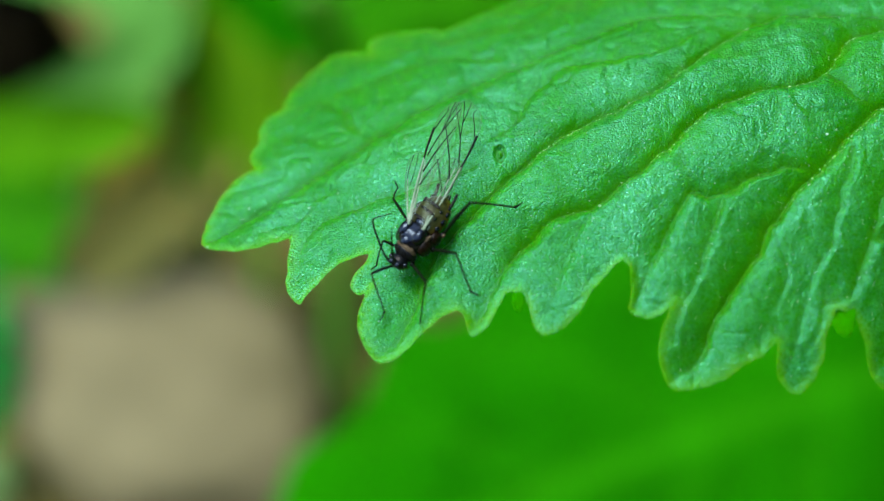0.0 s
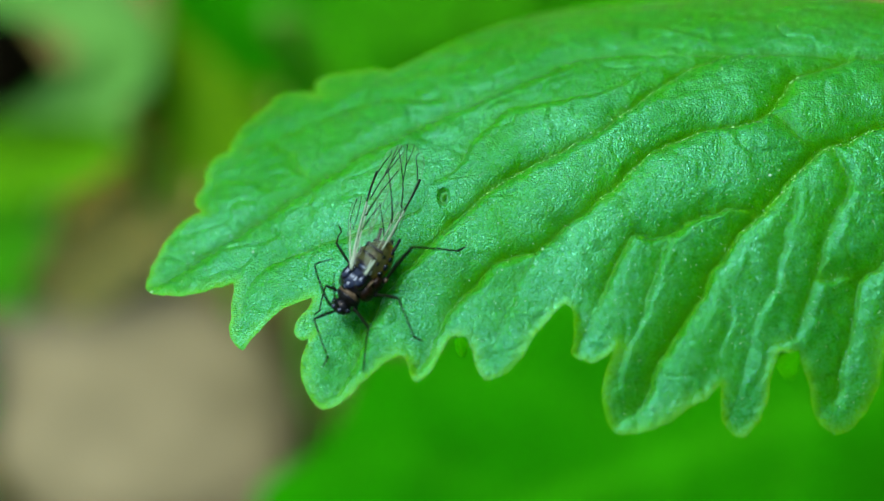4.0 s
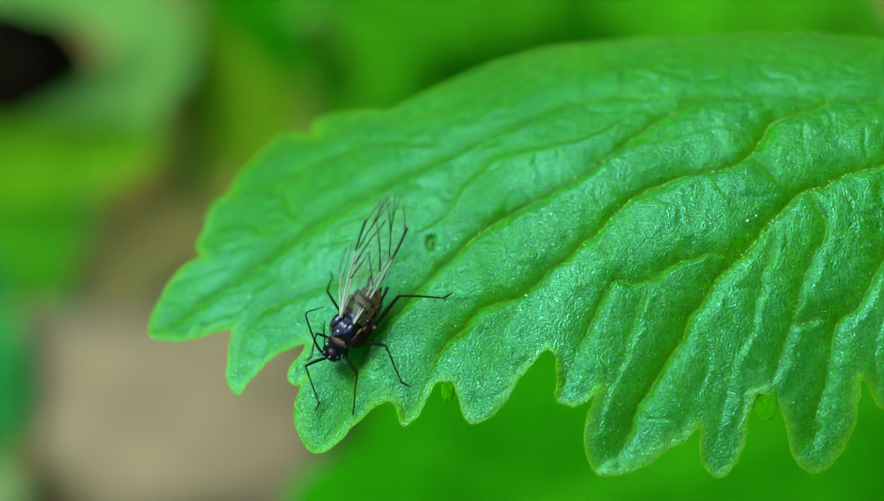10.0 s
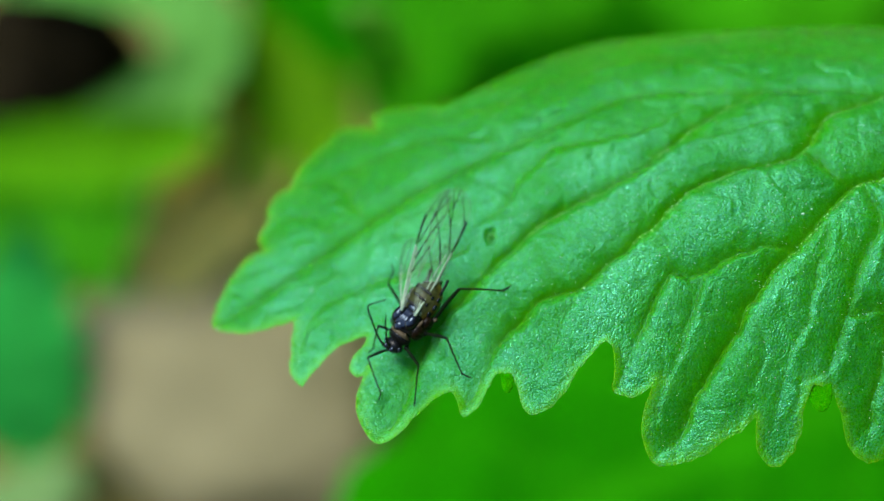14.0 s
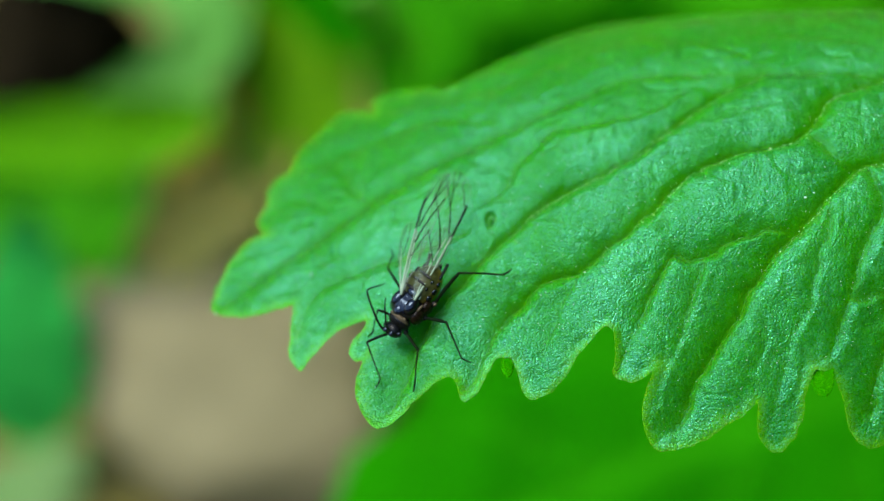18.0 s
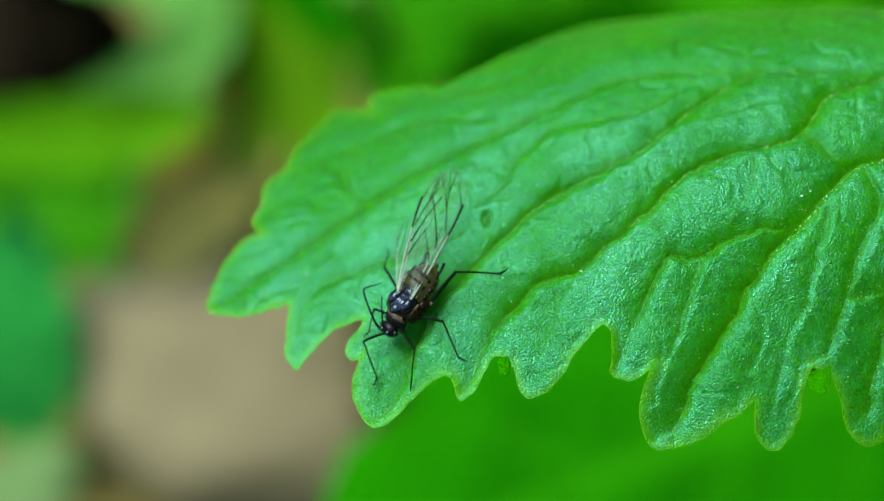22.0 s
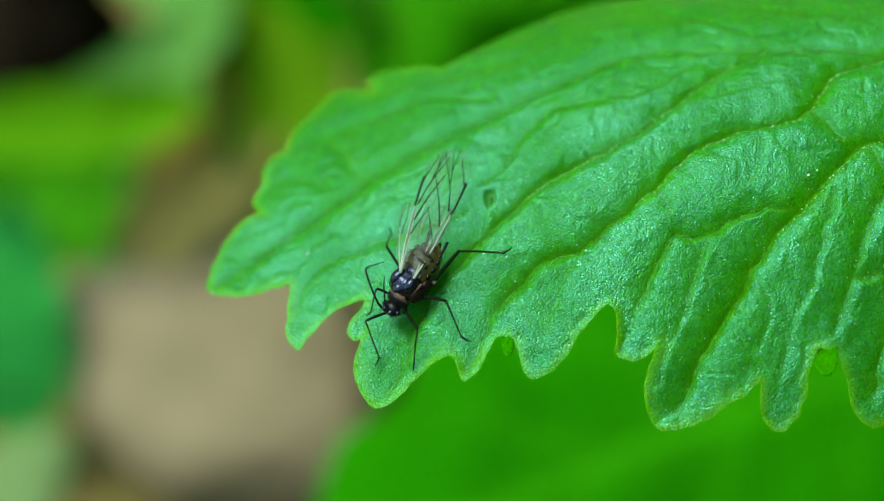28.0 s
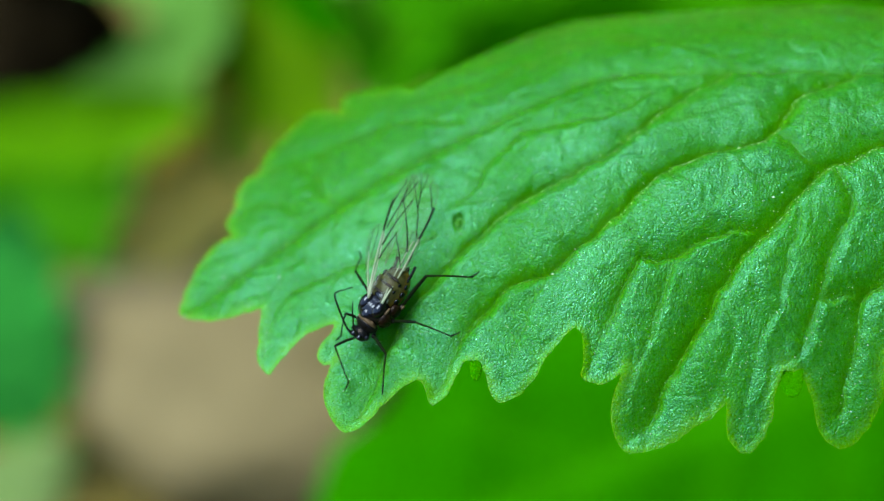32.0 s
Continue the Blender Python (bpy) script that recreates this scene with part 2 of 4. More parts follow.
def tube(points, radii, sides=8, steps=6, scale=MM):
    """A round, tapering, closed tube along a smooth line; radii at the given points."""
    line = spline(points, steps) if len(points) > 2 else [Vector(q) for q in points]
    verts, faces = [], []
    axis = None
    for i, q in enumerate(line):
        k = i / (len(line) - 1) * (len(radii) - 1)
        j = min(int(k), len(radii) - 2)
        r = radii[j] + (radii[j + 1] - radii[j]) * (k - j)
        d = (line[min(i + 1, len(line) - 1)] - line[max(i - 1, 0)]).normalized()
        if axis is None:
            axis = d.orthogonal().normalized()
        axis = (axis - d * axis.dot(d)).normalized()
        side = d.cross(axis)
        for s in range(sides):
            a = 2 * math.pi * s / sides
            verts.append((q + (axis * math.cos(a) + side * math.sin(a)) * r) * scale)
    n = len(line)
    for i in range(n - 1):
        for s in range(sides):
            t = (s + 1) % sides
            faces.append((i * sides + s, i * sides + t, (i + 1) * sides + t, (i + 1) * sides + s))
    faces.append(tuple(range(sides))[::-1])
    faces.append(tuple((n - 1) * sides + s for s in range(sides)))
    return verts, faces


def blob(center, radii, shape=None, seg=28, rings=16, scale=MM):
    """A rounded body; shape(d) gives a factor for each unit direction d."""
    verts, faces = [], []
    c = Vector(center)
    for i in range(rings + 1):
        th = math.pi * i / rings
        for j in range(seg):
            ph = 2 * math.pi * j / seg
            d = Vector((math.cos(th), math.sin(th) * math.cos(ph), math.sin(th) * math.sin(ph)))
            k = shape(d) if shape else 1.0
            verts.append((c + Vector((d.x * radii[0], d.y * radii[1], d.z * radii[2])) * k) * scale)
    for i in range(rings):
        for j in range(seg):
            t = (j + 1) % seg
            faces.append((i * seg + j, i * seg + t, (i + 1) * seg + t, (i + 1) * seg + j))
    return verts, faces


def add_attribute(ob, name, values):
    a = ob.data.attributes.new(name, "FLOAT", "POINT")
    a.data.foreach_set("value", [float(v) for v in values])


# ---- ground ----
def build_ground():
    def step(i):
        a = abs(i) / 60.0
        return math.copysign(0.11 * a + 60.0 * max(0.0, a - 0.75) ** 4 / 0.25 ** 4, i)

    axis = [step(i) for i in range(-60, 61)]
    verts = []
    for y in axis:
        for x in axis:
            near = max(0.0, 1.0 - math.hypot(x, y) / 0.15)
            h = noise.fractal(Vector((x, y, 0)) / (14 * MM), 1.0, 2.0, 4) * 2.2 * MM * near
            verts.append((x, y + 0.04, h - 1.5 * MM))
    n = len(axis)
    faces = [(j * n + i, j * n + i + 1, (j + 1) * n + i + 1, (j + 1) * n + i) for j in range(n - 1) for i in range(n - 1)]
    me = mesh_from("ground", verts, faces)
    me.materials.append(M_SOIL)
    tagged(new("ground", me), "dark brown garden soil under the plants", "ground", kind="structure")


build_ground()


# plain walls added out of view to block low sky light and darken reflections
def light_blocker(name, x, y, turn, length, height, material):
    verts, faces = [], []
    n = 24
    for side in (0, 1):
        for i in range(n + 1):
            for j in range(n + 1):
                p = Vector(((i / n - 0.5) * length, side * 0.12, -0.05 + height * j / n))
                verts.append(p + Vector((0, 0.004 * noise.noise(p * 6), 0)))
    m = (n + 1) ** 2
    for i in range(n):
        for j in range(n):
            a = i * (n + 1) + j
            f = (a, a + n + 1, a + n + 2, a + 1)
            faces += [f, tuple(m + q for q in f[::-1])]
    ring = [i * (n + 1) for i in range(n + 1)] + [n * (n + 1) + j for j in range(1, n + 1)] + [i * (n + 1) + n for i in range(n - 1, -1, -1)] + [j for j in range(n - 1, 0, -1)]
    for a, b in zip(ring, ring[1:] + ring[:1]):
        faces.append((b, a, a + m, b + m))
    me = mesh_from(name, verts, faces, False)
    me.materials.append(material)
    ob = new(name, me)
    ob.matrix_world = pose(x, y, 0, 0, 0, turn)
    tagged(ob, "plain green wall added out of view to block sky light" if material == M_BLOCKER_GREEN else "plain dark wall added out of view to block sky light", "wall", kind="structure")


light_blocker("blocker_south", -0.9, -1.5, 0, 3.2, 0.9, M_BLOCKER_DARK)
light_blocker("blocker_east", 0.7, -0.04, 90, 2.68, 2.2, M_BLOCKER_GREEN)
light_blocker("blocker_north", -0.9, 1.3, 0, 3.2, 1.1, M_BLOCKER_GREEN)



# ---- the celery leaf on which the aphid sits ----
class Margin:
    """The leaf's margin and veins, in millimetres on the leaf's own plane."""

    def __init__(self, start):
        self.line = [start]
        self.veins = []

    def edge(self, au, av, bu, bv, u, v):
        p = self.line[-1]
        for i in range(1, 15):
            t = i / 14
            k = ((1 - t) ** 3, 3 * t * (1 - t) ** 2, 3 * t * t * (1 - t), t ** 3)
            self.line.append((k[0] * p[0] + k[1] * au + k[2] * bu + k[3] * u, k[0] * p[1] + k[1] * av + k[2] * bv + k[3] * v))

    def vein(self, strength, *points):
        line = spline([(u, v, 0) for u, v in points], 5)
        self.veins.append((strength, np.array([(q.x, q.y) for q in line])))


def leaf_shape():
    m = Margin((-6.34, -1.06))
    m.edge(-6.32, -0.3, -5.89, 1.02, -5.23, 0.77)
    m.edge(-5.6, 1.1, -5.62, 1.43, -5.36, 1.66)
    m.edge(-5.53, 2.27, -5.4, 2.72, -4.95, 2.73)
    m.edge(-4.99, 3.68, -4.3, 4.08, -4.17, 4.57)
    m.edge(-4.04, 5.0, -3.29, 4.33, -3.03, 4.21)
    m.edge(-3.6, 5.1, -2.93, 5.3, -2.14, 4.86)
    m.edge(-1.79, 4.84, -1.54, 4.61, -1.34, 4.38)
    m.edge(-0.24, 5.1, 0.99, 6.1, 2.26, 6.55)
    m.edge(4.07, 6.12, 5.94, 5.87, 7.82, 5.67)
    m.edge(9.35, 5.48, 10.73, 4.74, 12.06, 3.99)
    m.edge(13.3, 2.34, 12.47, 0.01, 11.11, -1.31)
    m.edge(10.82, -2.03, 9.76, -3.45, 9.45, -2)
    m.edge(9.18, -2.59, 9.32, -3.45, 8.72, -3.83)
    m.edge(8.44, -3.77, 8.45, -3.46, 8.27, -3.28)
    m.edge(8.18, -3.97, 7.88, -4.76, 7.1, -4.88)
    m.edge(6.4, -4.75, 7.09, -3.65, 6.25, -3.61)
    m.edge(5.89, -4.06, 5.95, -4.92, 5.27, -5.01)
    m.edge(4.92, -4.86, 5.06, -4.45, 5.06, -4.15)
    m.edge(4.5, -4.63, 3.85, -4.93, 3.12, -5.02)
    m.edge(2.6, -4.68, 2.92, -3.86, 3.21, -3.44)
    m.edge(3.07, -3.63, 2.86, -3.77, 2.62, -3.75)
    m.edge(2, -3.7, 2.76, -2.8, 2.31, -2.65)
    m.edge(1.71, -2.98, 1.49, -3.88, 0.78, -4)
    m.edge(0.28, -3.93, 0.65, -3.05, 0.06, -3.15)
    m.edge(-0.17, -3.42, -0.28, -3.84, -0.62, -3.97)
    m.edge(-0.86, -3.85, -0.69, -3.5, -0.94, -3.41)
    m.edge(-1.51, -3.6, -1.85, -4.25, -2.42, -4.39)
    m.edge(-2.93, -4.09, -3, -3.21, -2.61, -2.77)
    m.edge(-2.69, -3, -2.98, -2.9, -3, -2.69)
    m.edge(-3, -2.41, -2.72, -2.27, -2.68, -2)
    m.edge(-3.31, -2.04, -3.7, -2.52, -4.07, -2.96)
    m.edge(-4.61, -2.68, -4.21, -1.84, -4.38, -1.35)
    m.edge(-5.02, -1.42, -5.74, -1.59, -6.34, -1.06)
    m.vein(0.85, (11.7, 2.3), (10.24, 2.56), (8.34, 2.71), (6.07, 3.00), (4.67, 3.24), (3.47, 3.48), (2.62, 3.39), (1.89, 3.05), (1.28, 2.78), (0.67, 2.54), (0.06, 2.32), (-0.68, 2.01), (-1.43, 1.72), (-2.05, 1.43), (-2.78, 0.96), (-3.64, 0.49), (-4.63, -0.09), (-5.48, -0.62), (-6.09, -0.98))
    m.vein(0.6, (0.1, 2.3), (-0.1, 2.7), (-0.8, 3.1), (-1.5, 3.3), (-2.1, 3.3), (-2.9, 3.1), (-3.6, 2.9), (-4.2, 2.7), (-4.8, 2.8))
    m.vein(0.5, (6.0, 3.2), (5.3, 3.9), (4.4, 4.6), (3.4, 5.2), (2.4, 5.1), (1.5, 4.7), (0.4, 4.2), (-0.9, 4.0), (-1.8, 4.0), (-2.6, 4.1))
    m.vein(0.4, (8.6, 3.0), (8.1, 3.7), (7.3, 4.1), (6.2, 4.5), (4.9, 4.9))
    m.vein(0.95, (5.84, 2.99), (5.00, 2.57), (4.28, 2.01), (3.68, 1.57), (3.21, 1.16), (2.62, 0.87), (2.03, 0.55), (1.44, 0.28), (0.97, 0.05), (0.49, -0.36), (0.02, -0.77), (-0.45, -1.20), (-0.93, -1.62), (-1.39, -2.28), (-1.75, -3.17), (-2.22, -4.03))
    m.vein(0.6, (4.2, 2.6), (3.5, 2.2), (2.6, 2.1), (1.9, 2.1), (1.3, 2.0), (0.9, 1.6), (0.6, 1.2), (0.3, 0.7), (0.0, 0.4))
    m.vein(0.5, (1.4, 0.3), (1.0, 0.4), (0.6, 0.4), (0.0, 0.4))
    m.vein(1.0, (8.34, 2.66), (7.27, 2.21), (6.88, 1.69), (6.59, 1.25), (5.92, 0.98), (5.24, 0.87), (4.67, 0.70), (4.20, 0.49), (3.84, 0.15), (3.42, -0.25), (3.01, -0.57), (2.43, -0.98), (1.84, -1.39), (1.27, -1.50), (0.81, -1.73), (0.39, -2.15), (-0.03, -2.67), (-0.58, -3.73))
    m.vein(0.55, (1.8, -1.4), (1.7, -1.7), (1.5, -2.0), (1.3, -2.4), (1.1, -2.8), (0.8, -3.6))
    m.vein(1.0, (11.6, 2.1), (10.05, 1.35), (9.24, 0.97), (8.67, 0.84), (8.08, 0.53), (7.62, 0.35), (7.39, 0.22), (7.02, -0.11), (6.65, -0.51), (6.35, -0.80), (5.93, -1.15), (5.56, -1.57), (5.19, -2.00), (5.00, -2.29), (4.68, -2.78), (4.30, -3.27), (3.92, -3.76), (3.66, -4.24), (3.40, -4.62))
    m.vein(0.75, (6.6, 1.2), (6.9, 0.9), (7.2, 0.5), (7.4, 0.3))
    m.vein(0.85, (6.23, -0.89), (5.63, -0.94), (5.19, -0.98), (4.73, -1.17), (4.16, -1.43), (3.73, -1.36), (3.55, -1.55), (3.30, -1.92), (3.04, -2.38), (2.78, -2.90), (2.50, -3.50))
    m.vein(0.5, (3.5, -0.2), (3.6, -0.6), (3.7, -1.0), (3.7, -1.3))
    m.vein(0.7, (4.4, -1.3), (4.2, -1.8), (4.0, -2.3), (3.8, -2.7), (3.6, -3.2), (3.3, -3.7), (3.1, -4.2))
    m.vein(0.45, (4.9, -2.4), (4.6, -2.3), (4.4, -2.3), (4.0, -2.3))
    m.vein(0.75, (7.7, 0.3), (7.9, -0.3), (7.9, -0.7), (7.6, -1.1), (7.4, -1.5), (7.2, -2.0), (7.0, -2.4), (6.8, -2.9), (6.6, -3.3))
    m.vein(0.5, (7.9, -0.7), (8.4, -0.6), (8.9, -0.7), (9.1, -0.9))
    m.vein(0.9, (11.4, 1.2), (9.82, -0.19), (9.47, -0.52), (9.12, -0.85), (8.82, -1.30), (8.55, -1.72), (8.30, -2.03), (8.04, -2.19), (7.83, -2.48), (7.71, -2.91), (7.60, -3.30), (7.44, -3.76), (7.20, -4.32))
    m.vein(0.75, (8.0, -2.2), (7.6, -2.2), (7.1, -2.3))
    m.vein(0.55, (9.0, -1.1), (8.9, -1.6), (9.0, -2.1), (8.7, -2.4), (8.6, -2.8), (8.6, -3.4))
    m.vein(0.4, (7.6, -3.3), (7.8, -3.1), (8.0, -3.2), (8.1, -3.3))
    m.vein(0.6, (6.9, -0.3), (6.8, -1.0), (6.6, -1.5), (6.4, -2.0), (6.3, -2.4), (6.0, -2.8), (5.8, -3.2), (5.6, -3.7), (5.4, -4.3), (5.2, -4.7))
    m.vein(0.45, (5.2, -2.1), (5.2, -2.4), (5.4, -2.8), (5.3, -3.2), (5.1, -3.6))
    m.vein(0.45, (6.3, -2.4), (6.6, -2.5), (6.8, -2.6), (6.8, -2.9))
    m.vein(0.5, (5.7, 0.9), (5.6, 0.3), (5.4, -0.2), (5.2, -0.5), (5.0, -0.9))
    m.vein(0.4, (0.0, -1.5), (0.1, -2.1), (-0.1, -2.6), (-0.0, -2.9))
    m.vein(0.65, (-0.5, -0.3), (-1.5, -0.5), (-2.1, -0.6), (-2.6, -0.7), (-3.3, -0.9), (-3.8, -1.1), (-4.1, -1.6), (-4.2, -2.5))
    m.vein(0.6, (-2.7, 1.0), (-3.2, 1.5), (-3.5, 2.1), (-4.0, 2.7))
    m.vein(0.45, (-3.4, 0.6), (-4.2, 1.4), (-4.8, 1.6), (-5.2, 1.3))
    m.vein(0.45, (9.4, 2.4), (8.7, 1.8), (8.2, 1.4), (7.4, 0.3))
    m.vein(0.4, (2.7, 0.8), (2.9, 0.3), (2.6, -0.1), (2.2, -0.5), (2.1, -1.1))
    m.vein(0.4, (1.2, -0.2), (1.8, -0.5), (2.1, -0.7))
    m.vein(0.45, (0.8, -0.1), (1.1, -0.7), (1.3, -1.4))
    m.vein(0.4, (4.4, 2.0), (4.8, 1.7), (5.4, 1.8), (6.0, 2.0), (6.4, 1.9))
    m.vein(0.4, (-1.0, -1.7), (-0.6, -2.0), (-0.1, -2.0), (0.3, -1.9))
    m.vein(0.4, (3.0, -2.5), (3.3, -2.7), (3.6, -2.7))
    m.vein(0.4, (4.7, -2.8), (4.4, -2.7), (4.1, -3.0))
    return m


def bend(u, v):
    """The height of the arched blade over the leaf's plane, in millimetres."""
    a, b = u / 10, v / 10
    return (0.07 + 1.0 * a - 0.51 * b - 1.31 * a * a + 2.76 * a * b - 5.02 * b * b
            - 0.41 * a ** 3 - 0.36 * a * a * b - 3.48 * a * b * b - 1.59 * b ** 3)


def to_line(p, line):
    """The distance of the points p to a polyline, and the nearest points on it."""
    best = np.full(len(p), 1e9)
    near = np.zeros_like(p)
    for a, b in zip(line[:-1], line[1:]):
        d = b - a
        t = np.clip(((p - a) @ d) / max(d @ d, 1e-12), 0, 1)
        q = a + t[:, None] * d
        r = np.hypot(*(p - q).T)
        k = r < best
        best[k] = r[k]
        near[k] = q[k]
    return best, near


def inside(p, line):
    n = np.zeros(len(p), bool)
    for (x0, y0), (x1, y1) in zip(line[:-1], line[1:]):
        if y0 == y1:
            continue
        c = ((y0 > p[:, 1]) != (y1 > p[:, 1])) & (p[:, 0] < (x1 - x0) * (p[:, 1] - y0) / (y1 - y0) + x0)
        n ^= c
    return n


def smooth_noise(p, size, seed):
    """Soft value noise, -1 to 1."""
    r = np.random.RandomState(seed).rand(64, 64) * 2 - 1
    q = p / size
    i = np.floor(q).astype(int)
    f = q - i
    f = f * f * (3 - 2 * f)
    g = lambda a, b: r[(i[:, 0] + a) % 64, (i[:, 1] + b) % 64]
    return (g(0, 0) * (1 - f[:, 0]) + g(1, 0) * f[:, 0]) * (1 - f[:, 1]) + (g(0, 1) * (1 - f[:, 0]) + g(1, 1) * f[:, 0]) * f[:, 1]


LEAF_CELL = 0.034
RELIEF = 0.32


def build_leaf():
    m = leaf_shape()
    line = np.array(m.line)
    # the edge is slightly uneven
    line = np.concatenate([a + (b - a) * np.linspace(0, 1, max(1, int(np.hypot(*(b - a)) / 0.05)), endpoint=False)[:, None] for a, b in zip(line[:-1], line[1:])] + [line[-1:]])
    line += 0.035 * np.stack([smooth_noise(line, 0.17, 21), smooth_noise(line, 0.17, 22)], 1)
    line[-1] = line[0]
    us = np.arange(line[:, 0].min() - 0.1, line[:, 0].max() + 0.1, LEAF_CELL)
    vs = np.arange(line[:, 1].min() - 0.1, line[:, 1].max() + 0.1, LEAF_CELL)
    p = np.stack(np.meshgrid(us, vs), -1).reshape(-1, 2)
    dist, near = to_line(p, line)
    ok = inside(p, line)
    ok |= dist < 0.5 * LEAF_CELL
    nu = len(us)
    idx = np.arange(len(p)).reshape(len(vs), nu)
    quads = np.stack([idx[:-1, :-1], idx[:-1, 1:], idx[1:, 1:], idx[1:, :-1]], -1).reshape(-1, 4)
    quads = quads[ok[quads].all(1)]
    # the outermost vertices move onto the margin itself
    sides = np.sort(np.concatenate([quads[:, [0, 1]], quads[:, [1, 2]], quads[:, [2, 3]], quads[:, [3, 0]]]), axis=1)
    sides, times_used = np.unique(sides, axis=0, return_counts=True)
    outer = np.unique(sides[times_used == 1])
    p[outer] = near[outer]
    dist[outer] = 0
    used = np.unique(quads)
    back = np.zeros(len(p), int)
    back[used] = np.arange(len(used))
    quads, p, dist = back[quads], p[used], dist[used]
    # veins lie in furrows, the blade swells between them
    relief = np.zeros(len(p))
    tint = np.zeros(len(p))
    gap = np.full(len(p), 9.0)
    unshaded = np.ones(len(p))
    warp = p + 0.05 * np.stack([smooth_noise(p, 0.35, 3), smooth_noise(p, 0.35, 4)], 1) + 0.02 * np.stack([smooth_noise(p, 0.13, 13), smooth_noise(p, 0.13, 14)], 1)
    # the furrows run out towards the margin
    fade = 0.28 + 0.72 * np.clip(dist / 1.1, 0, 1)
    for strength, vl in m.veins:
        d, q = to_line(warp, vl)
        # a long slope down to the vein, a short steep rise behind it
        side = np.clip(((warp - q) @ np.array((0.66, -0.75))) / 0.04, -1, 1)
        crease = np.sqrt(d * d + 0.012 ** 2)
        relief = np.minimum(relief, -RELIEF * fade * strength ** 1.8 * np.exp(-crease / (0.16 + 0.2 * strength) / (0.82 - 0.36 * side)))
        if strength >= 0.8:
            relief -= 0.02 * fade * np.exp(-(d / 0.04) ** 2)
        # vein colour, whose darker tone also stands in for shade in the furrows
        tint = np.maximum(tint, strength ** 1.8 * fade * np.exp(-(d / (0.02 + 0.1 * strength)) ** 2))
        gap = np.minimum(gap, d / (0.5 + 0.5 * strength))
        # less wax near veins; the wider uphill dulling stands in for slope shade
        unshaded *= 1 - 0.9 * fade * strength ** 1.5 * np.exp(-(d / (0.04 + 0.14 * strength) / (1.1 - 0.5 * side)) ** 2)
    # small wrinkles on the swellings
    far = 1 - np.exp(-(gap / 0.25) ** 2)
    relief += 0.022 * smooth_noise(warp, 0.6, 5) + 0.018 * smooth_noise(warp, 0.24, 6) + 0.006 * smooth_noise(warp, 0.11, 7)
    relief -= 0.026 * far * np.exp(-(smooth_noise(warp, 0.62, 11) / 0.12) ** 2)
    relief -= 0.008 * far * np.exp(-(smooth_noise(warp, 0.33, 12) / 0.15) ** 2)
    # the healed feeding mark: a small sunken ring
    mark = np.hypot((p[:, 0] - 0.02) / 0.085, (p[:, 1] + 0.03) / 0.14)
    relief -= 0.13 * np.exp(-((mark - 0.9) / 0.4) ** 2)
    tint = np.maximum(tint, 1.3 * np.exp(-(mark / 1.15) ** 4))
    thick = 0.032
    k = np.clip(dist / thick, 0, 1)
    round_edge = thick * (1 - np.sqrt(np.clip(1 - (1 - k) ** 2, 0, 1)))
    calm = np.clip(dist / 0.13, 0, 1)
    z0 = bend(p[:, 0], p[:, 1])
    top = z0 + relief * calm
    low = top - 2 * thick + 2 * round_edge
    n = len(p)
    verts = np.concatenate([np.c_[p, top], np.c_[p, low]]) * MM
    faces = np.concatenate([quads, (quads + n)[:, ::-1]])
    keep = np.unique(faces)
    back = np.zeros(2 * n, int)
    back[keep] = np.arange(len(keep))
    thing = new("celery_leaf")
    tagged(thing, "glossy bright green celery leaf with toothed edge and sunken veins", "leaf")
    # the leaf's plane: its axes in the world
    turn = Matrix(((0.97497, 0.0, -0.22232), (-0.05978, 0.96317, -0.26218), (0.21413, 0.26891, 0.93906)))
    thing.matrix_world = Matrix.Translation((0, 0, 60 * MM)) @ turn.to_4x4()
    blade = part("blade", (verts[keep], back[faces]), M_LEAF, thing)
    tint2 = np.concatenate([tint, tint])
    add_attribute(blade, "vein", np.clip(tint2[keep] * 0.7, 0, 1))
    wax_sheen = (0.05 + 0.95 * unshaded) * np.clip(0.85 + 0.35 * smooth_noise(p, 1.2, 8) + 0.2 * smooth_noise(p, 0.4, 9), 0.2, 1.4)
    wax_sheen *= np.clip(dist / 0.09, 0.4, 1)
    add_attribute(blade, "wax_sheen", np.concatenate([wax_sheen, wax_sheen])[keep])
    # pale margin, brightened in place of light shining through the edge
    rim = 0.6 * np.exp(-(dist / (0.17 + 0.07 * smooth_noise(p, 0.5, 23))) ** 2)
    rim *= 1 - 0.85 * np.clip((p[:, 1] - 3) / 1.5, 0, 1) * np.clip((p[:, 0] + 1.5) / 1.5, 0, 1)
    add_attribute(blade, "rim", np.concatenate([rim, rim])[keep])
    # fine bristles along the main veins, and pale grains in place of sparkle
    rnd = np.random.RandomState(5)
    hair = []
    for strength, vl in m.veins:
        if strength < 0.95:
            continue
        for a, b in zip(vl[:len(vl) * 6 // 10], vl[1:]):
            for t in np.arange(0, 1, 0.1 / max(np.hypot(*(b - a)), 0.05)):
                if rnd.rand() < 0.7:
                    hair.append(a + (b - a) * t + rnd.normal(0, 0.03, 2) + np.array((0.04, -0.045)))
    hair = [h for h in hair if h[0] < 9.8]

    def scatter(points, size, squash):
        verts, faces = [], []
        for q in points:
            k = np.argmin((p[:, 0] - q[0]) ** 2 + (p[:, 1] - q[1]) ** 2)
            c = Vector((p[k, 0], p[k, 1], top[k]))
            r = size * (0.6 + 0.8 * rnd.rand())
            b0 = len(verts)
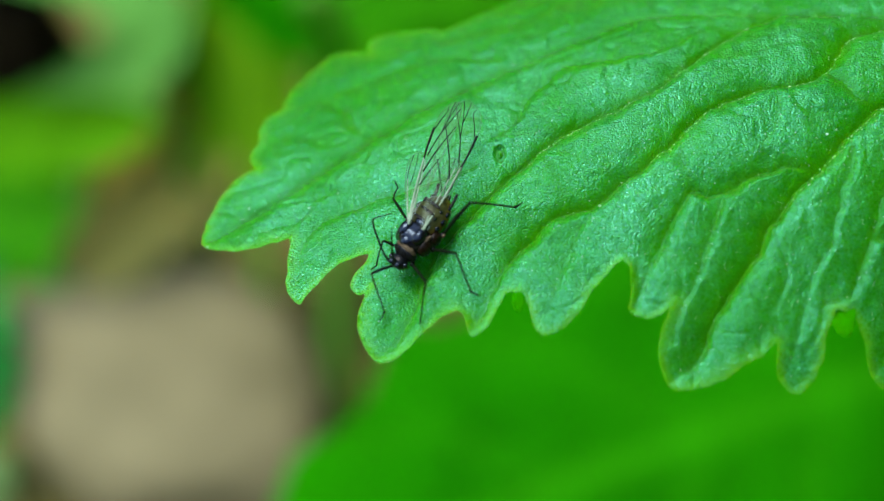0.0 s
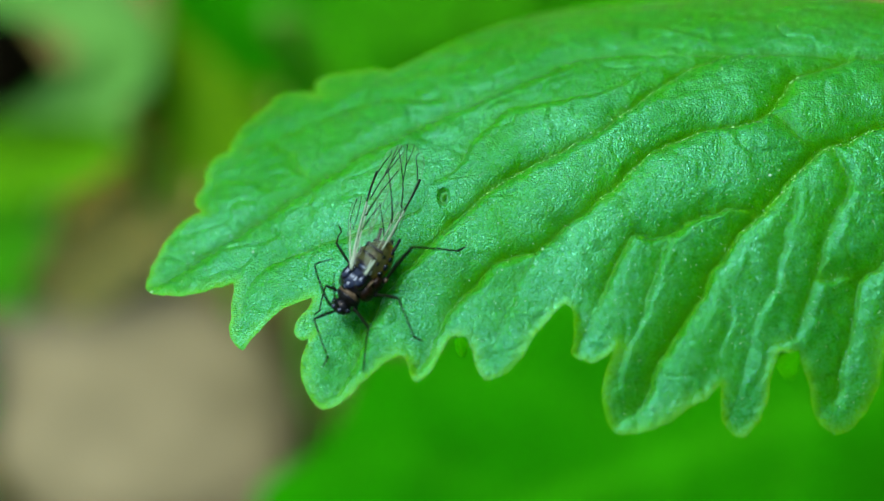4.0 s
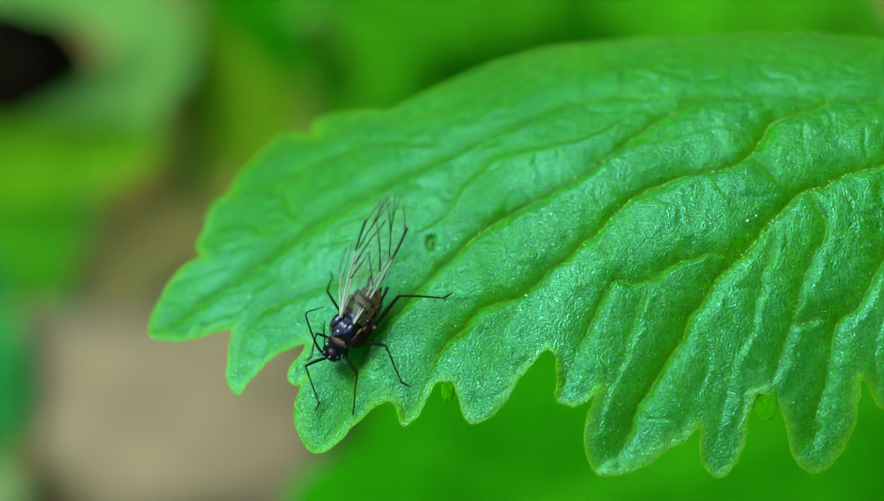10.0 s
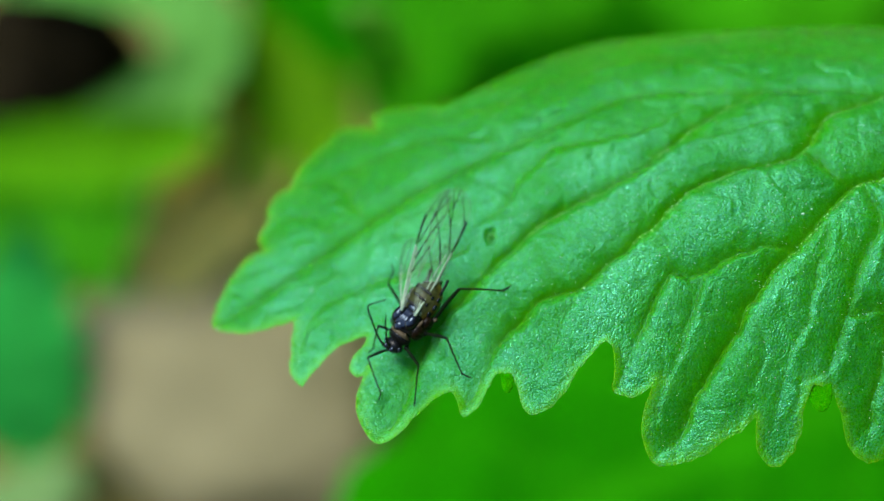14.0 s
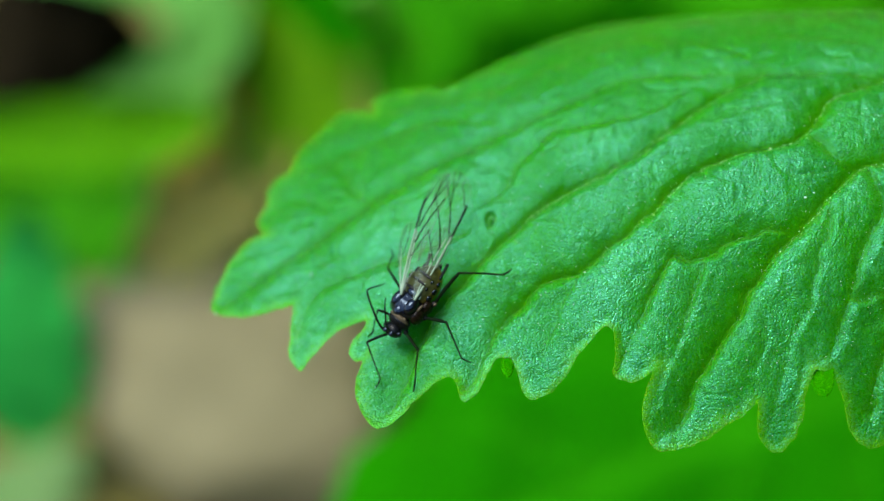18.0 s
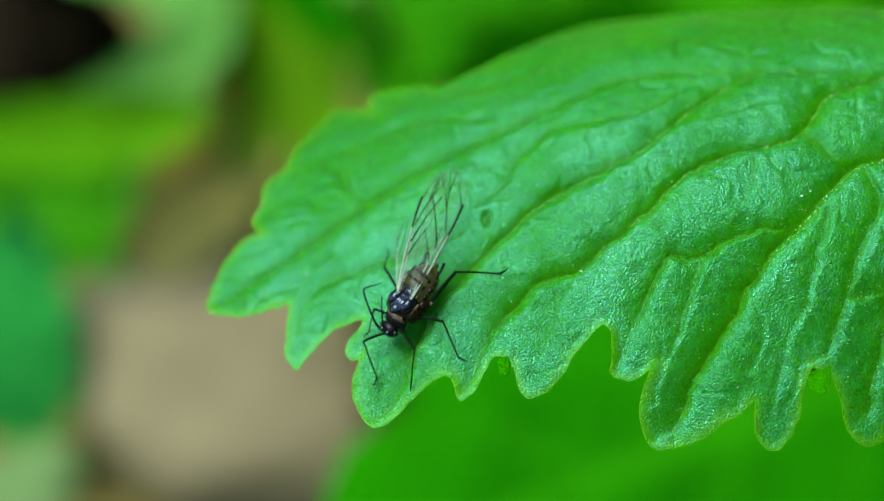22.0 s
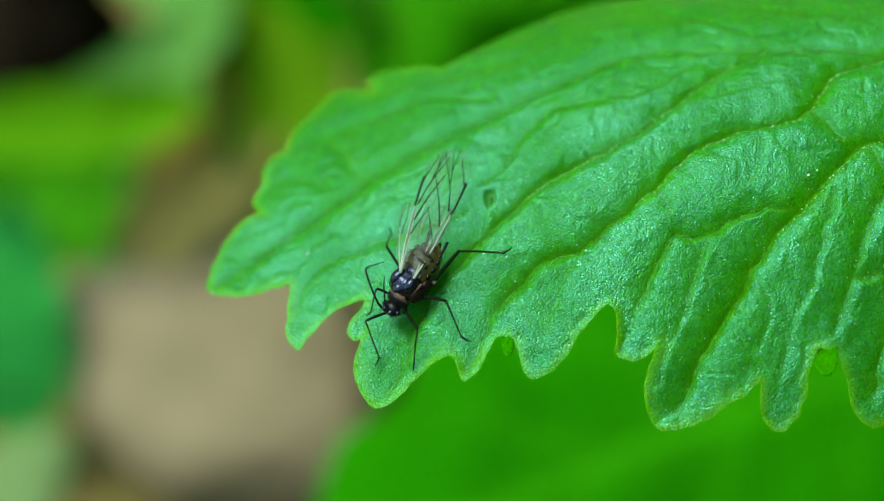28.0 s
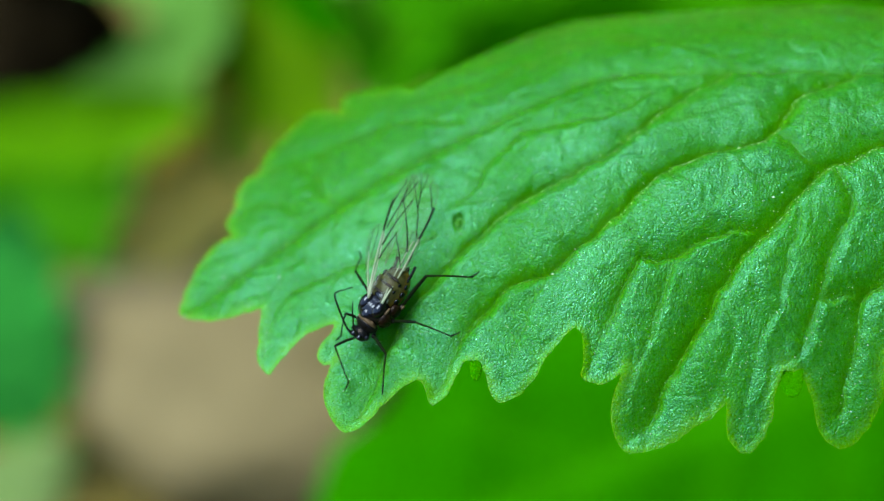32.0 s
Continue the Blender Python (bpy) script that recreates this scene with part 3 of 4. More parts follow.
            for d in ((r, 0, 0), (0, r, 0), (-r, 0, 0), (0, -r, 0), (0, 0, r * squash), (0, 0, -r)):
                verts.append((c + Vector(d)) * MM)
            faces += [(b0 + i, b0 + (i + 1) % 4, b0 + 4) for i in range(4)] + [(b0 + (i + 1) % 4, b0 + i, b0 + 5) for i in range(4)]
        return verts, faces

    tagged(part("vein_bristles", scatter(hair, 0.018, 1.8), M_BRISTLE, thing, "fine pale bristles along the veins"), kind="stuff")
    inner = p[(dist > 0.15) & (p[:, 0] < 10)]
    grains = inner[rnd.randint(0, len(inner), 1900)]
    tagged(part("dust", scatter(grains, 0.0095, 1.0), M_SPARKLE, thing, "fine pale grains standing in for sparkle on the blade"), kind="stuff")
    # two small teeth folded under the margin
    part("folded_tooth", blob((0.28, -3.25, bend(0.28, -3.25) - 0.02), (0.13, 0.32, 0.05)), M_LEAF, thing)
    part("folded_tooth", blob((6.36, -3.6, bend(6.36, -3.6) - 0.08), (0.25, 0.55, 0.05)), M_LEAF, thing)
    inv = thing.matrix_world.inverted()
    foot = inv @ Vector((0.034, 0.012, -0.002))
    mid = inv @ Vector((0.03, 0.006, 0.045))
    part("petiole", tube([(11.2, 1.6, bend(11.2, 1.6) - 0.35), (12.8, 1.2, bend(12.6, 1.2) - 0.9), mid / MM, foot / MM], [0.3, 0.7, 1.1, 1.4], 12, 12),
         M_STALK, thing, "pale green leaf stalk")
    return thing


leaf = build_leaf()


# ---- leaves behind, out of focus ----
def lobed_leaf(length, width, teeth, seed):
    """A leaf of the same kind: (verts, faces, vein), its stalk end at x = 0, in millimetres."""
    ns, nt = 60, 24
    verts, vein = [], []
    rnd = random.Random(seed)
    ph = rnd.random() * 6
    for side in (0, 1):
        for i in range(ns + 1):
            s = i / ns
            saw = (s * teeth + ph) % 1.0
            w = width / 2 * (math.sin(math.pi * min(1.0, 0.03 + 0.97 * s) ** 0.75) ** 0.6) * (0.84 + 0.22 * abs(2 * saw - 1) ** 1.5)
            for j in range(nt + 1):
                t = 2 * j / nt - 1
                y = t * w
                x = s * length + 0.1 * width * abs(t) * (0.5 - s)
                rib = math.exp(-(abs(t) / 0.05) ** 2)
                branch = math.exp(-(((s * 7 - abs(t) * 1.6) % 1.0 - 0.5) / 0.09) ** 2)
                z = length * (0.10 * math.sin(math.pi * s) - 0.05 * s) - 0.12 * abs(y) - 0.35 * max(rib, 0.6 * branch)
                z += 0.5 * noise.noise(Vector((x / 3, y / 3, seed)))
                edge = min(1 - abs(t), s * 8, (1 - s) * 8)
                verts.append((x, y, z - side * 0.3 * min(1.0, edge * 6)))
                vein.append(max(rib, 0.5 * branch))
    n = (ns + 1) * (nt + 1)
    faces = []
    for i in range(ns):
        for j in range(nt):
            a = i * (nt + 1) + j
            f = (a, a + nt + 1, a + nt + 2, a + 1)
            faces.append(f)
            faces.append(tuple(n + q for q in f[::-1]))
    return verts, faces, vein


def back_leaf(label, center, length, width, tilt, lean, spin, material, foot, seed, teeth=7):
    """One leaf on its stalk. center, foot: millimetres; tilt, lean, spin: degrees."""
    thing = new("celery_leaf")
    m = pose(center[0] * MM, center[1] * MM, center[2] * MM, tilt, lean, 0) @ pose(0, 0, 0, 0, 0, spin)
    thing.matrix_world = m @ Matrix.Translation((-length / 2 * MM, 0, 0))
    verts, faces, vein = lobed_leaf(length, width, teeth, seed)
    blade = part("blade", ([Vector(v) * MM for v in verts], faces), material, thing)
    add_attribute(blade, "vein", vein)
    down = thing.matrix_world.inverted() @ Vector((foot[0] * MM, foot[1] * MM, -2 * MM)) / MM
    part("petiole", tube([(0.6, 0, -0.2), (-1.5, 0, -0.8), (down + Vector((-3, 0, -2))) / 2, down], [0.3, 0.5, 0.8, 1.0], 10, 8), M_STALK, thing, "pale green leaf stalk")
    tagged(thing, label, "leaf", "leaves behind")
    return thing


def long_leaf(label, points, width, material, foot, seed):
    """A long leaf that bows along a line of points over the soil, on its stalk. Millimetres."""
    thing = new("celery_leaf")
    thing.matrix_world = Matrix.Translation(Vector(points[0]) * MM)
    line = [q - Vector(points[0]) for q in spline(points, 10)]
    n, nt = len(line), 14
    face = Vector((0, -0.6, 0.8))
    verts, vein = [], []
    for side in (0, 1):
        for i, q in enumerate(line):
            s = i / (n - 1)
            d = (line[min(i + 1, n - 1)] - line[max(i - 1, 0)]).normalized()
            across = d.cross(face).normalized()
            up = across.cross(d)
            saw = abs(2 * ((s * 9 + 0.13 * seed) % 1.0) - 1)
            w = width / 2 * (max(0.0, math.sin(math.pi * (0.04 + 0.93 * s))) ** 0.45) * (0.88 + 0.14 * saw)
            for j in range(nt + 1):
                t = 2 * j / nt - 1
                rib = math.exp(-(t / 0.1) ** 2)
                lift = 0.14 * width * (t * t - 0.4) - 0.2 * rib + 0.4 * noise.noise(Vector((s * 5, t * 1.5, seed)))
                edge = min(1 - abs(t), s * 8, (1 - s) * 8)
                verts.append((q + across * (t * w) + up * (lift - side * 0.3 * min(1.0, edge * 5))) * MM)
                vein.append(rib)
    m = n * (nt + 1)
    faces = []
    for i in range(n - 1):
        for j in range(nt):
            a = i * (nt + 1) + j
            f = (a, a + 1, a + nt + 2, a + nt + 1)
            faces += [f, tuple(m + q for q in f[::-1])]
    blade = part("blade", (verts, faces), material, thing)
    add_attribute(blade, "vein", vein)
    down = Vector((foot[0], foot[1], -2)) - Vector(points[0])
    back = line[0] - line[3]
    part("petiole", tube([line[1], line[0] + back * 0.6, down * 0.5 + back, down], [0.3, 0.5, 0.8, 1.0], 10, 8), M_STALK, thing, "pale green leaf stalk")
    tagged(thing, label, "leaf", "leaves behind")
    return thing


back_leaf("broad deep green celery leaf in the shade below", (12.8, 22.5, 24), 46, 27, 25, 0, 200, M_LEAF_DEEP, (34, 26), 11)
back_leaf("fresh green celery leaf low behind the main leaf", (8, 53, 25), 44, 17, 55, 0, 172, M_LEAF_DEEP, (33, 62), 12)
back_leaf("fresh green leaf catching the light behind", (3.2, 49.2, 30.5), 15, 5, 45, 0, 8, M_LEAF_MID, (12, 66), 24)
back_leaf("fresh green leaf catching the light behind", (17.6, 46.9, 31.4), 17, 7, 45, 0, 175, M_LEAF_MID, (34, 60), 25)
long_leaf("withered tan-olive leaf beside the stone", [(-20.7, 47.4, 9.1), (-17.4, 48.5, 11.5), (-14.2, 50.5, 13.5), (-11.1, 53.5, 15.1)], 6.0, M_LEAF_TAN, (-20, 44), 23)
back_leaf("cool green upright leaf beside the stone", (-26.4, 42.4, 9.8), 15, 8, 45, 0, 92, M_LEAF_TEAL, (-29, 37), 16)
back_leaf("pale greyish green leaf tip beside the stone", (-25, 32.0, 6.6), 9, 6, 45, 0, 40, M_LEAF_GREY, (-30, 31), 17)
long_leaf("pale grey-green long leaf bowing over the soil", [(-35.9, 64.9, 22.3), (-28.0, 63.5, 22.3), (-20.7, 61.3, 22.9), (-16.3, 58.1, 22.6), (-15.8, 55.6, 21.5), (-17.4, 53.2, 20.5), (-20.1, 52.1, 19.4), (-23.4, 51.5, 18.8)], 5.2, M_LEAF_PALE, (-38, 62), 13)
long_leaf("yellow-green long leaf near the soil", [(-14.8, 49.3, 20.8), (-18.0, 48.2, 20.4), (-21.8, 47.5, 20.4), (-26.1, 47.4, 20.3), (-32.7, 47.3, 20.3)], 5.0, M_LEAF_YELLOW, (-12, 55), 14)
long_leaf("withered brown leaf standing on the soil", [(-19.7, 53.2, 12.0), (-16.6, 54.3, 14.6), (-13.7, 56.6, 16.8), (-11.0, 60.1, 18.9)], 6.0, M_LEAF_DRY, (-21, 50), 20)
long_leaf("dull olive-green leaf standing behind", [(-9.0, 50.5, 12.1), (-10.0, 56.0, 17.6), (-10.2, 58.5, 20.1), (-9.6, 64.9, 26.5)], 8.0, M_LEAF_OLIVE, (-7, 49), 18)
long_leaf("fresh green leaf standing behind the main leaf", [(-3.8, 47.6, 21.9), (-2.6, 50.2, 24.6), (-1.2, 52.2, 26.6), (0.1, 54.5, 28.9)], 7.0, M_LEAF_MID, (-3, 45), 21)
long_leaf("moss-green leaf near the soil", [(-17.9, 50.0, 8.7), (-21.5, 50.9, 9.5), (-25.8, 51.4, 10.0), (-35.8, 51.4, 10.0)], 7.5, M_LEAF_MOSS, (-15, 49), 19)


# ---- the tan stone on the soil ----
def build_stone():
    def shape(d):
        return 1.0 + 0.13 * noise.noise(d * 1.6 + Vector((3, 1, 2))) + 0.03 * noise.noise(d * 6.0)

    me = mesh_from("stone", *blob((0, 0, 0), (10.8, 8.6, 5.0), shape, 48, 28))
    me.materials.append(M_STONE)
    ob = new("stone", me)
    ob.matrix_world = pose(-14.4 * MM, 43.0 * MM, 4.2 * MM, 20, 0, 0) @ pose(0, 0, 0, 0, 0, -33)
    tagged(ob, "smooth tan stone lying on the soil", "stone")


build_stone()


# a near-black lump put where the gap between the leaves lies in shade
def build_gap_lump():
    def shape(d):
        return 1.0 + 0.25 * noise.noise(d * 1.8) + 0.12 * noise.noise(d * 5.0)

    me = mesh_from("gap_shade_lump", *blob((0, 0, 0), (7.5, 4.8, 14.2), shape, 40, 24))
    me.materials.append(M_GAP_SHADE)
    ob = new("gap_shade_lump", me)
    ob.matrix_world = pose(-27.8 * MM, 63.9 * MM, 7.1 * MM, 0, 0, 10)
    tagged(ob, "near-black lump standing in for the shaded gap between the leaves", "soil")


build_gap_lump()


# ---- the aphid ----
def build_aphid():
    aphid = new("aphid")
    tagged(aphid, "small black-brown winged aphid standing on the green leaf", "insect")
    local = Matrix(((-0.6934, 0.7171, -0.0705, 0), (-0.7149, -0.6969, -0.0572, 0), (-0.0901, 0.0108, 0.9959, 0), (0, 0, 0, 1)))
    aphid.matrix_world = leaf.matrix_world @ Matrix.Translation(Vector((-1.614, -1.924, -0.06)) * MM) @ local

    def egg(d):
        rings = 0.012 * math.sin(d.x * 17)
        return 1.0 + rings - 0.10 * max(0.0, -d.x) ** 2 * abs(d.y) - 0.05 * max(0.0, d.z)

    cx, cy, cz, rx, ry, rz = -0.42, 0.03, 0.42, 0.52, 0.36, 0.29
    abdomen = part("abdomen", blob((cx, cy, cz), (rx, ry, rz), egg, 40, 40), M_ABDOMEN, aphid, "amber and olive-brown abdomen with dark side spots")

    def spot(x, z, r, side=1):
        y = cy + side * ry * 0.97 * math.sqrt(max(0.0, 1 - ((x - cx) / rx) ** 2 - ((z - cz) / rz) ** 2))
        part("side_spot", blob((x, y, z), (r * 1.2, r * 0.6, r * 1.1), None, 12, 8), M_BLACK, abdomen)

    for x, z, r in ((-0.3, 0.47, 0.06), (-0.47, 0.48, 0.064), (-0.64, 0.49, 0.055), (-0.77, 0.49, 0.042), (-0.4, 0.63, 0.035), (-0.58, 0.62, 0.035)):
        spot(x, z, r)
        spot(x, z, r, -1)
    for x in (-0.24, -0.44, -0.62):
        top = cz + rz * 0.93 * math.sqrt(1 - ((x - cx) / rx) ** 2)
        part("back_band", blob((x, cy, top), (0.03, 0.2, 0.022), None, 14, 8), M_DARK, abdomen)
    part("cauda", tube([(-0.88, 0.03, 0.40), (-0.95, 0.03, 0.40), (-1.02, 0.03, 0.42)], [0.08, 0.05, 0.02], 10), M_DARK, aphid)
    part("siphuncle", tube([(-0.8, 0.24, 0.47), (-0.95, 0.225, 0.5), (-1.09, 0.2, 0.54)], [0.034, 0.028, 0.03], 10), M_DARK, aphid)
    part("siphuncle", tube([(-0.78, -0.17, 0.47), (-0.92, -0.22, 0.5), (-1.04, -0.27, 0.53)], [0.034, 0.028, 0.03], 10), M_DARK, aphid)

    def dome(d):
        seam = 0.05 * math.exp(-((d.y) / 0.12) ** 2) * max(0.0, d.z) + 0.05 * math.exp(-((d.x + 0.3) / 0.12) ** 2) * max(0.0, d.z)
        return 1.0 - seam

    thorax = part("thorax", blob((0.08, 0.08, 0.43), (0.33, 0.34, 0.27), dome, 44, 30), M_BLACK, aphid, "glossy black thorax")
    for x, y, z, a, b, c in ((0.25, 0.08, 0.56, 0.15, 0.14, 0.12), (0.07, -0.09, 0.6, 0.2, 0.13, 0.13), (0.05, 0.25, 0.59, 0.2, 0.13, 0.13)):
        part("back_lobe", blob((x, y, z), (a, b, c), None, 24, 16), M_BLACK, thorax)
    part("shield", blob((-0.18, 0.09, 0.61), (0.09, 0.17, 0.09), None, 20, 12), M_BLACK, thorax)
    part("side_plate", blob((0.1, 0.38, 0.36), (0.2, 0.13, 0.2), None, 24, 16), M_BROWN, thorax)
    part("side_plate", blob((-0.14, 0.4, 0.34), (0.16, 0.11, 0.17), None, 24, 16), M_BROWN, thorax)
    part("side_plate", blob((0.05, -0.2, 0.33), (0.27, 0.14, 0.2), None, 24, 16), M_DARK, thorax)
    for x, y, z, a, b in ((0.34, 0.28, 0.53, 0.03, 0.06), (-0.02, 0.4, 0.55, 0.09, 0.03), (-0.3, 0.5, 0.36, 0.05, 0.03)):
        part("pale_spot", blob((x, y, z), (a, b, 0.03), None, 12, 8), M_COLLAR, thorax)
    part("pronotum", blob((0.41, 0.13, 0.37), (0.15, 0.27, 0.20), lambda d: 1 + 0.03 * math.sin(d.x * 9), 28, 20), M_DARK, aphid)
    part("collar", blob((0.37, 0.13, 0.43), (0.075, 0.25, 0.19), None, 28, 14), M_COLLAR, aphid, "pale brown collar behind the head")
    head = part("head", blob((0.62, 0.14, 0.33), (0.16, 0.2, 0.155), lambda d: 1 + 0.05 * d.x * abs(d.y), 32, 22), M_DARK, aphid, "dark brown head")
    for y in (0.06, 0.22):
        part("brow", blob((0.72, y, 0.42), (0.07, 0.06, 0.05), None, 14, 10), M_BLACK, head)
    part("eye", blob((0.63, 0.33, 0.35), (0.06, 0.05, 0.065), None, 16, 12), M_BLACK, head)
    part("eye", blob((0.63, -0.05, 0.35), (0.06, 0.05, 0.065), None, 16, 12), M_BLACK, head)
    part("beak", tube([(0.70, 0.14, 0.24), (0.62, 0.14, 0.12), (0.5, 0.14, 0.05)], [0.05, 0.035, 0.015], 8), M_DARK, head)
    part("antenna", tube([(0.75, 0.03, 0.40), (0.72, -0.12, 0.50), (0.56, -0.42, 0.64), (0.40, -0.66, 0.74), (0.30, -0.67, 0.73), (0.16, -0.58, 0.71), (0.03, -0.50, 0.69)],
                         [0.035, 0.022, 0.019, 0.018, 0.015, 0.012, 0.008], 8), M_LEG, aphid)
    part("antenna", tube([(0.72, 0.20, 0.40), (0.66, 0.08, 0.56), (0.54, -0.03, 0.62), (0.40, -0.14, 0.72), (0.26, -0.24, 0.76)], [0.03, 0.02, 0.017, 0.014, 0.008], 8), M_LEG, aphid)

    def leg(hip, knee, ankle, toe, thick=1.0, bow=0.03):
        """A leg whose own space starts at the hip: thigh, shin and foot; the shin's space starts at the knee."""
        thick *= 0.86
        h, k, a, t = (Vector(q) for q in (hip, knee, ankle, toe))
        ob = part("leg", blob((0, 0, 0), (0.07 * thick, 0.06 * thick, 0.06 * thick), None, 14, 10), M_DARK, aphid)
        ob.matrix_basis = Matrix.Translation(h * MM)
        mid = (k - h) * 0.5 + Vector((0, 0, bow))
        part("thigh", tube([(0, 0, 0), mid, k - h], [0.03 * thick, 0.04 * thick, 0.03 * thick], 10), M_LEG, ob)
        shin = part("shin", tube([(0, 0, 0), (a - k) * 0.5 + Vector((0, 0, bow)), a - k], [0.024 * thick, 0.019 * thick, 0.017 * thick], 8), M_SHIN, ob)
        shin.matrix_basis = Matrix.Translation((k - h) * MM)
        foot = part("foot", tube([a - k - (a - k) * 0.04, a - k + (t - a) * 0.5, t - k], [0.022 * thick, 0.02 * thick, 0.008], 8), M_LEG, ob)
        foot.matrix_basis = Matrix.Translation((k - h) * MM)
        return ob, shin, foot

    leg((0.72, 0.10, 0.26), (1.16, -0.10, 0.37), (1.54, 0.52, 0.02), (1.72, 0.54, 0.0), 0.9)
    leg((0.50, 0.36, 0.25), (0.63, 0.88, 0.33), (1.15, 1.13, -0.01), (1.30, 1.22, -0.06), 1.0)
    middle = leg((0.03, 0.50, 0.29), (-0.15, 1.00, 0.43), (0.18, 1.56, -0.06), (0.11, 1.74, -0.10), 1.0)
    leg((-0.30, 0.46, 0.33), (-1.05, 0.64, 0.74), (-1.69, 1.09, 0.06), (-1.88, 1.10, 0.02), 1.2)
    leg((-0.12, -0.34, 0.33), (-0.28, -0.85, 0.45), (-0.61, -1.17, 0.08), (-0.7, -1.39, -0.02), 0.85)
    leg((0.42, -0.12, 0.30), (0.52, -0.36, 0.46), (0.92, -0.31, 0.06), (1.05, -0.37, 0.02), 0.9)

    # wings: outline and veins on a wing's own plane, s along it, r across it
    def wing(base, tip, across, half, flip, name, veins, label):
        b, t = Vector(base), Vector(tip)
        along = t - b
        c = Vector(across) - along * (Vector(across).dot(along) / along.length_squared)
        c = c.normalized()
        up = along.cross(c).normalized() * flip

        def at(s, r, lift=0.0):
            camber = 0.05 * math.sin(math.pi * min(1, max(0, s))) - 0.12 * r * r
            return b + along * s + c * (r * flip) + up * (camber + lift)

        front = spline([(0, 0.02, 0), (0.3, 0.21, 0), (0.62, 0.35, 0), (0.82, 0.39, 0), (0.93, 0.30, 0), (1.0, 0.02, 0)], 8)
        rear = spline([(0, -0.05, 0), (0.2, -0.16, 0), (0.4, -0.24, 0), (0.64, -0.28, 0), (0.8, -0.31, 0), (0.94, -0.22, 0), (1.0, 0.02, 0)], 8)

        def pick(line, s):
            for p, q in zip(line, line[1:]):
                if p.x <= s <= q.x and q.x > p.x:
                    return p.y + (q.y - p.y) * (s - p.x) / (q.x - p.x)
            return line[-1].y

        ns, nr = 48, 12
        grid = []
        for k in range(ns + 1):
            s = 1 - (1 - k / ns) ** 1.3
            f, g = pick(front, s) * half, pick(rear, s) * half
            for j in range(nr + 1):
                grid.append(at(s, g + (f - g) * j / nr) * MM)
        faces = [(i * (nr + 1) + j, (i + 1) * (nr + 1) + j, (i + 1) * (nr + 1) + j + 1, i * (nr + 1) + j + 1) for i in range(ns) for j in range(nr)]
        ob = part(name, (grid, faces), M_WING, aphid, label)
        add_attribute(ob, "dense", [math.exp(-(1 - (1 - k / ns) ** 1.3) / 0.27) for k in range(ns + 1) for j in range(nr + 1)])
        rim = [(q.x, q.y * half) for q in front[6::3]] + [(q.x, q.y * half) for q in rear[-2:8:-3]]
        part("wing_edge", tube([at(s, r, 0.0) for s, r in rim], [0.006, 0.0045, 0.006], 5, 3), M_WING_EDGE, ob)
        for kind, mat, w0, w1, pts in veins:
            part(kind, tube([at(s, r * half, 0.003) for s, r in pts], [w0 * 1.1, w1 * 1.1], 6, 6), mat, ob)
        return ob

    fore = [("wing_vein", M_WING_PALE, 0.024, 0.012, [(0.0, 0.0), (0.15, 0.1), (0.3, 0.19), (0.52, 0.29)]),
            ("wing_vein", M_WING_PALE, 0.014, 0.008, [(0.0, -0.01), (0.15, 0.03), (0.32, 0.10), (0.5, 0.2)]),
            ("stigma", M_WING_VEIN, 0.016, 0.024, [(0.52, 0.29), (0.60, 0.33), (0.68, 0.36), (0.77, 0.38)]),
            ("wing_vein", M_WING_VEIN, 0.011, 0.007, [(0.76, 0.34), (0.84, 0.26), (0.91, 0.17), (0.95, 0.2)]),
            ("wing_vein", M_WING_VEIN, 0.013, 0.008, [(0.30, 0.10), (0.40, -0.03), (0.52, -0.21)]),
            ("wing_vein", M_WING_VEIN, 0.015, 0.009, [(0.41, 0.15), (0.58, -0.02), (0.78, -0.29)]),
            ("wing_vein", M_WING_VEIN, 0.012, 0.008, [(0.54, 0.22), (0.72, 0.08), (0.93, -0.21)]),
            ("wing_vein", M_WING_VEIN, 0.010, 0.007, [(0.72, 0.08), (0.85, 0.02), (0.98, -0.08)]),
            ("wing_vein", M_WING_VEIN, 0.009, 0.006, [(0.82, 0.03), (0.9, 0.05), (0.99, 0.06)])]
    wing((-0.07, 0.27, 0.70), (-2.75, -0.96, 0.73), (-0.42, 0.88, -0.40), 1.0, 1, "forewing", fore, "clear forewing with dark veins")
    wing((0.02, -0.05, 0.70), (-2.58, -1.10, 0.80), (-0.37, 0.90, 0.35), 0.8, -1, "forewing", fore, "clear forewing with dark veins")
    hind = [("wing_vein", M_WING_PALE, 0.016, 0.008, [(0.0, 0.0), (0.3, 0.12), (0.6, 0.24)]),
            ("wing_vein", M_WING_VEIN, 0.008, 0.006, [(0.5, 0.2), (0.7, 0.28), (0.95, 0.2)]),
            ("wing_vein", M_WING_VEIN, 0.007, 0.005, [(0.5, 0.1), (0.7, 0.0), (0.98, 0.0)])]
    wing((-0.05, -0.15, 0.62), (-1.35, -1.12, 0.52), (-0.6, 0.75, 0.3), 0.55, -1, "hindwing", hind, "small clear hindwing")
    wing((-0.15, 0.28, 0.60), (-1.65, -0.35, 0.62), (-0.4, 0.88, -0.4), 0.55, 1, "hindwing", hind, "small clear hindwing")
    return aphid, middle


aphid, middle_leg = build_aphid()


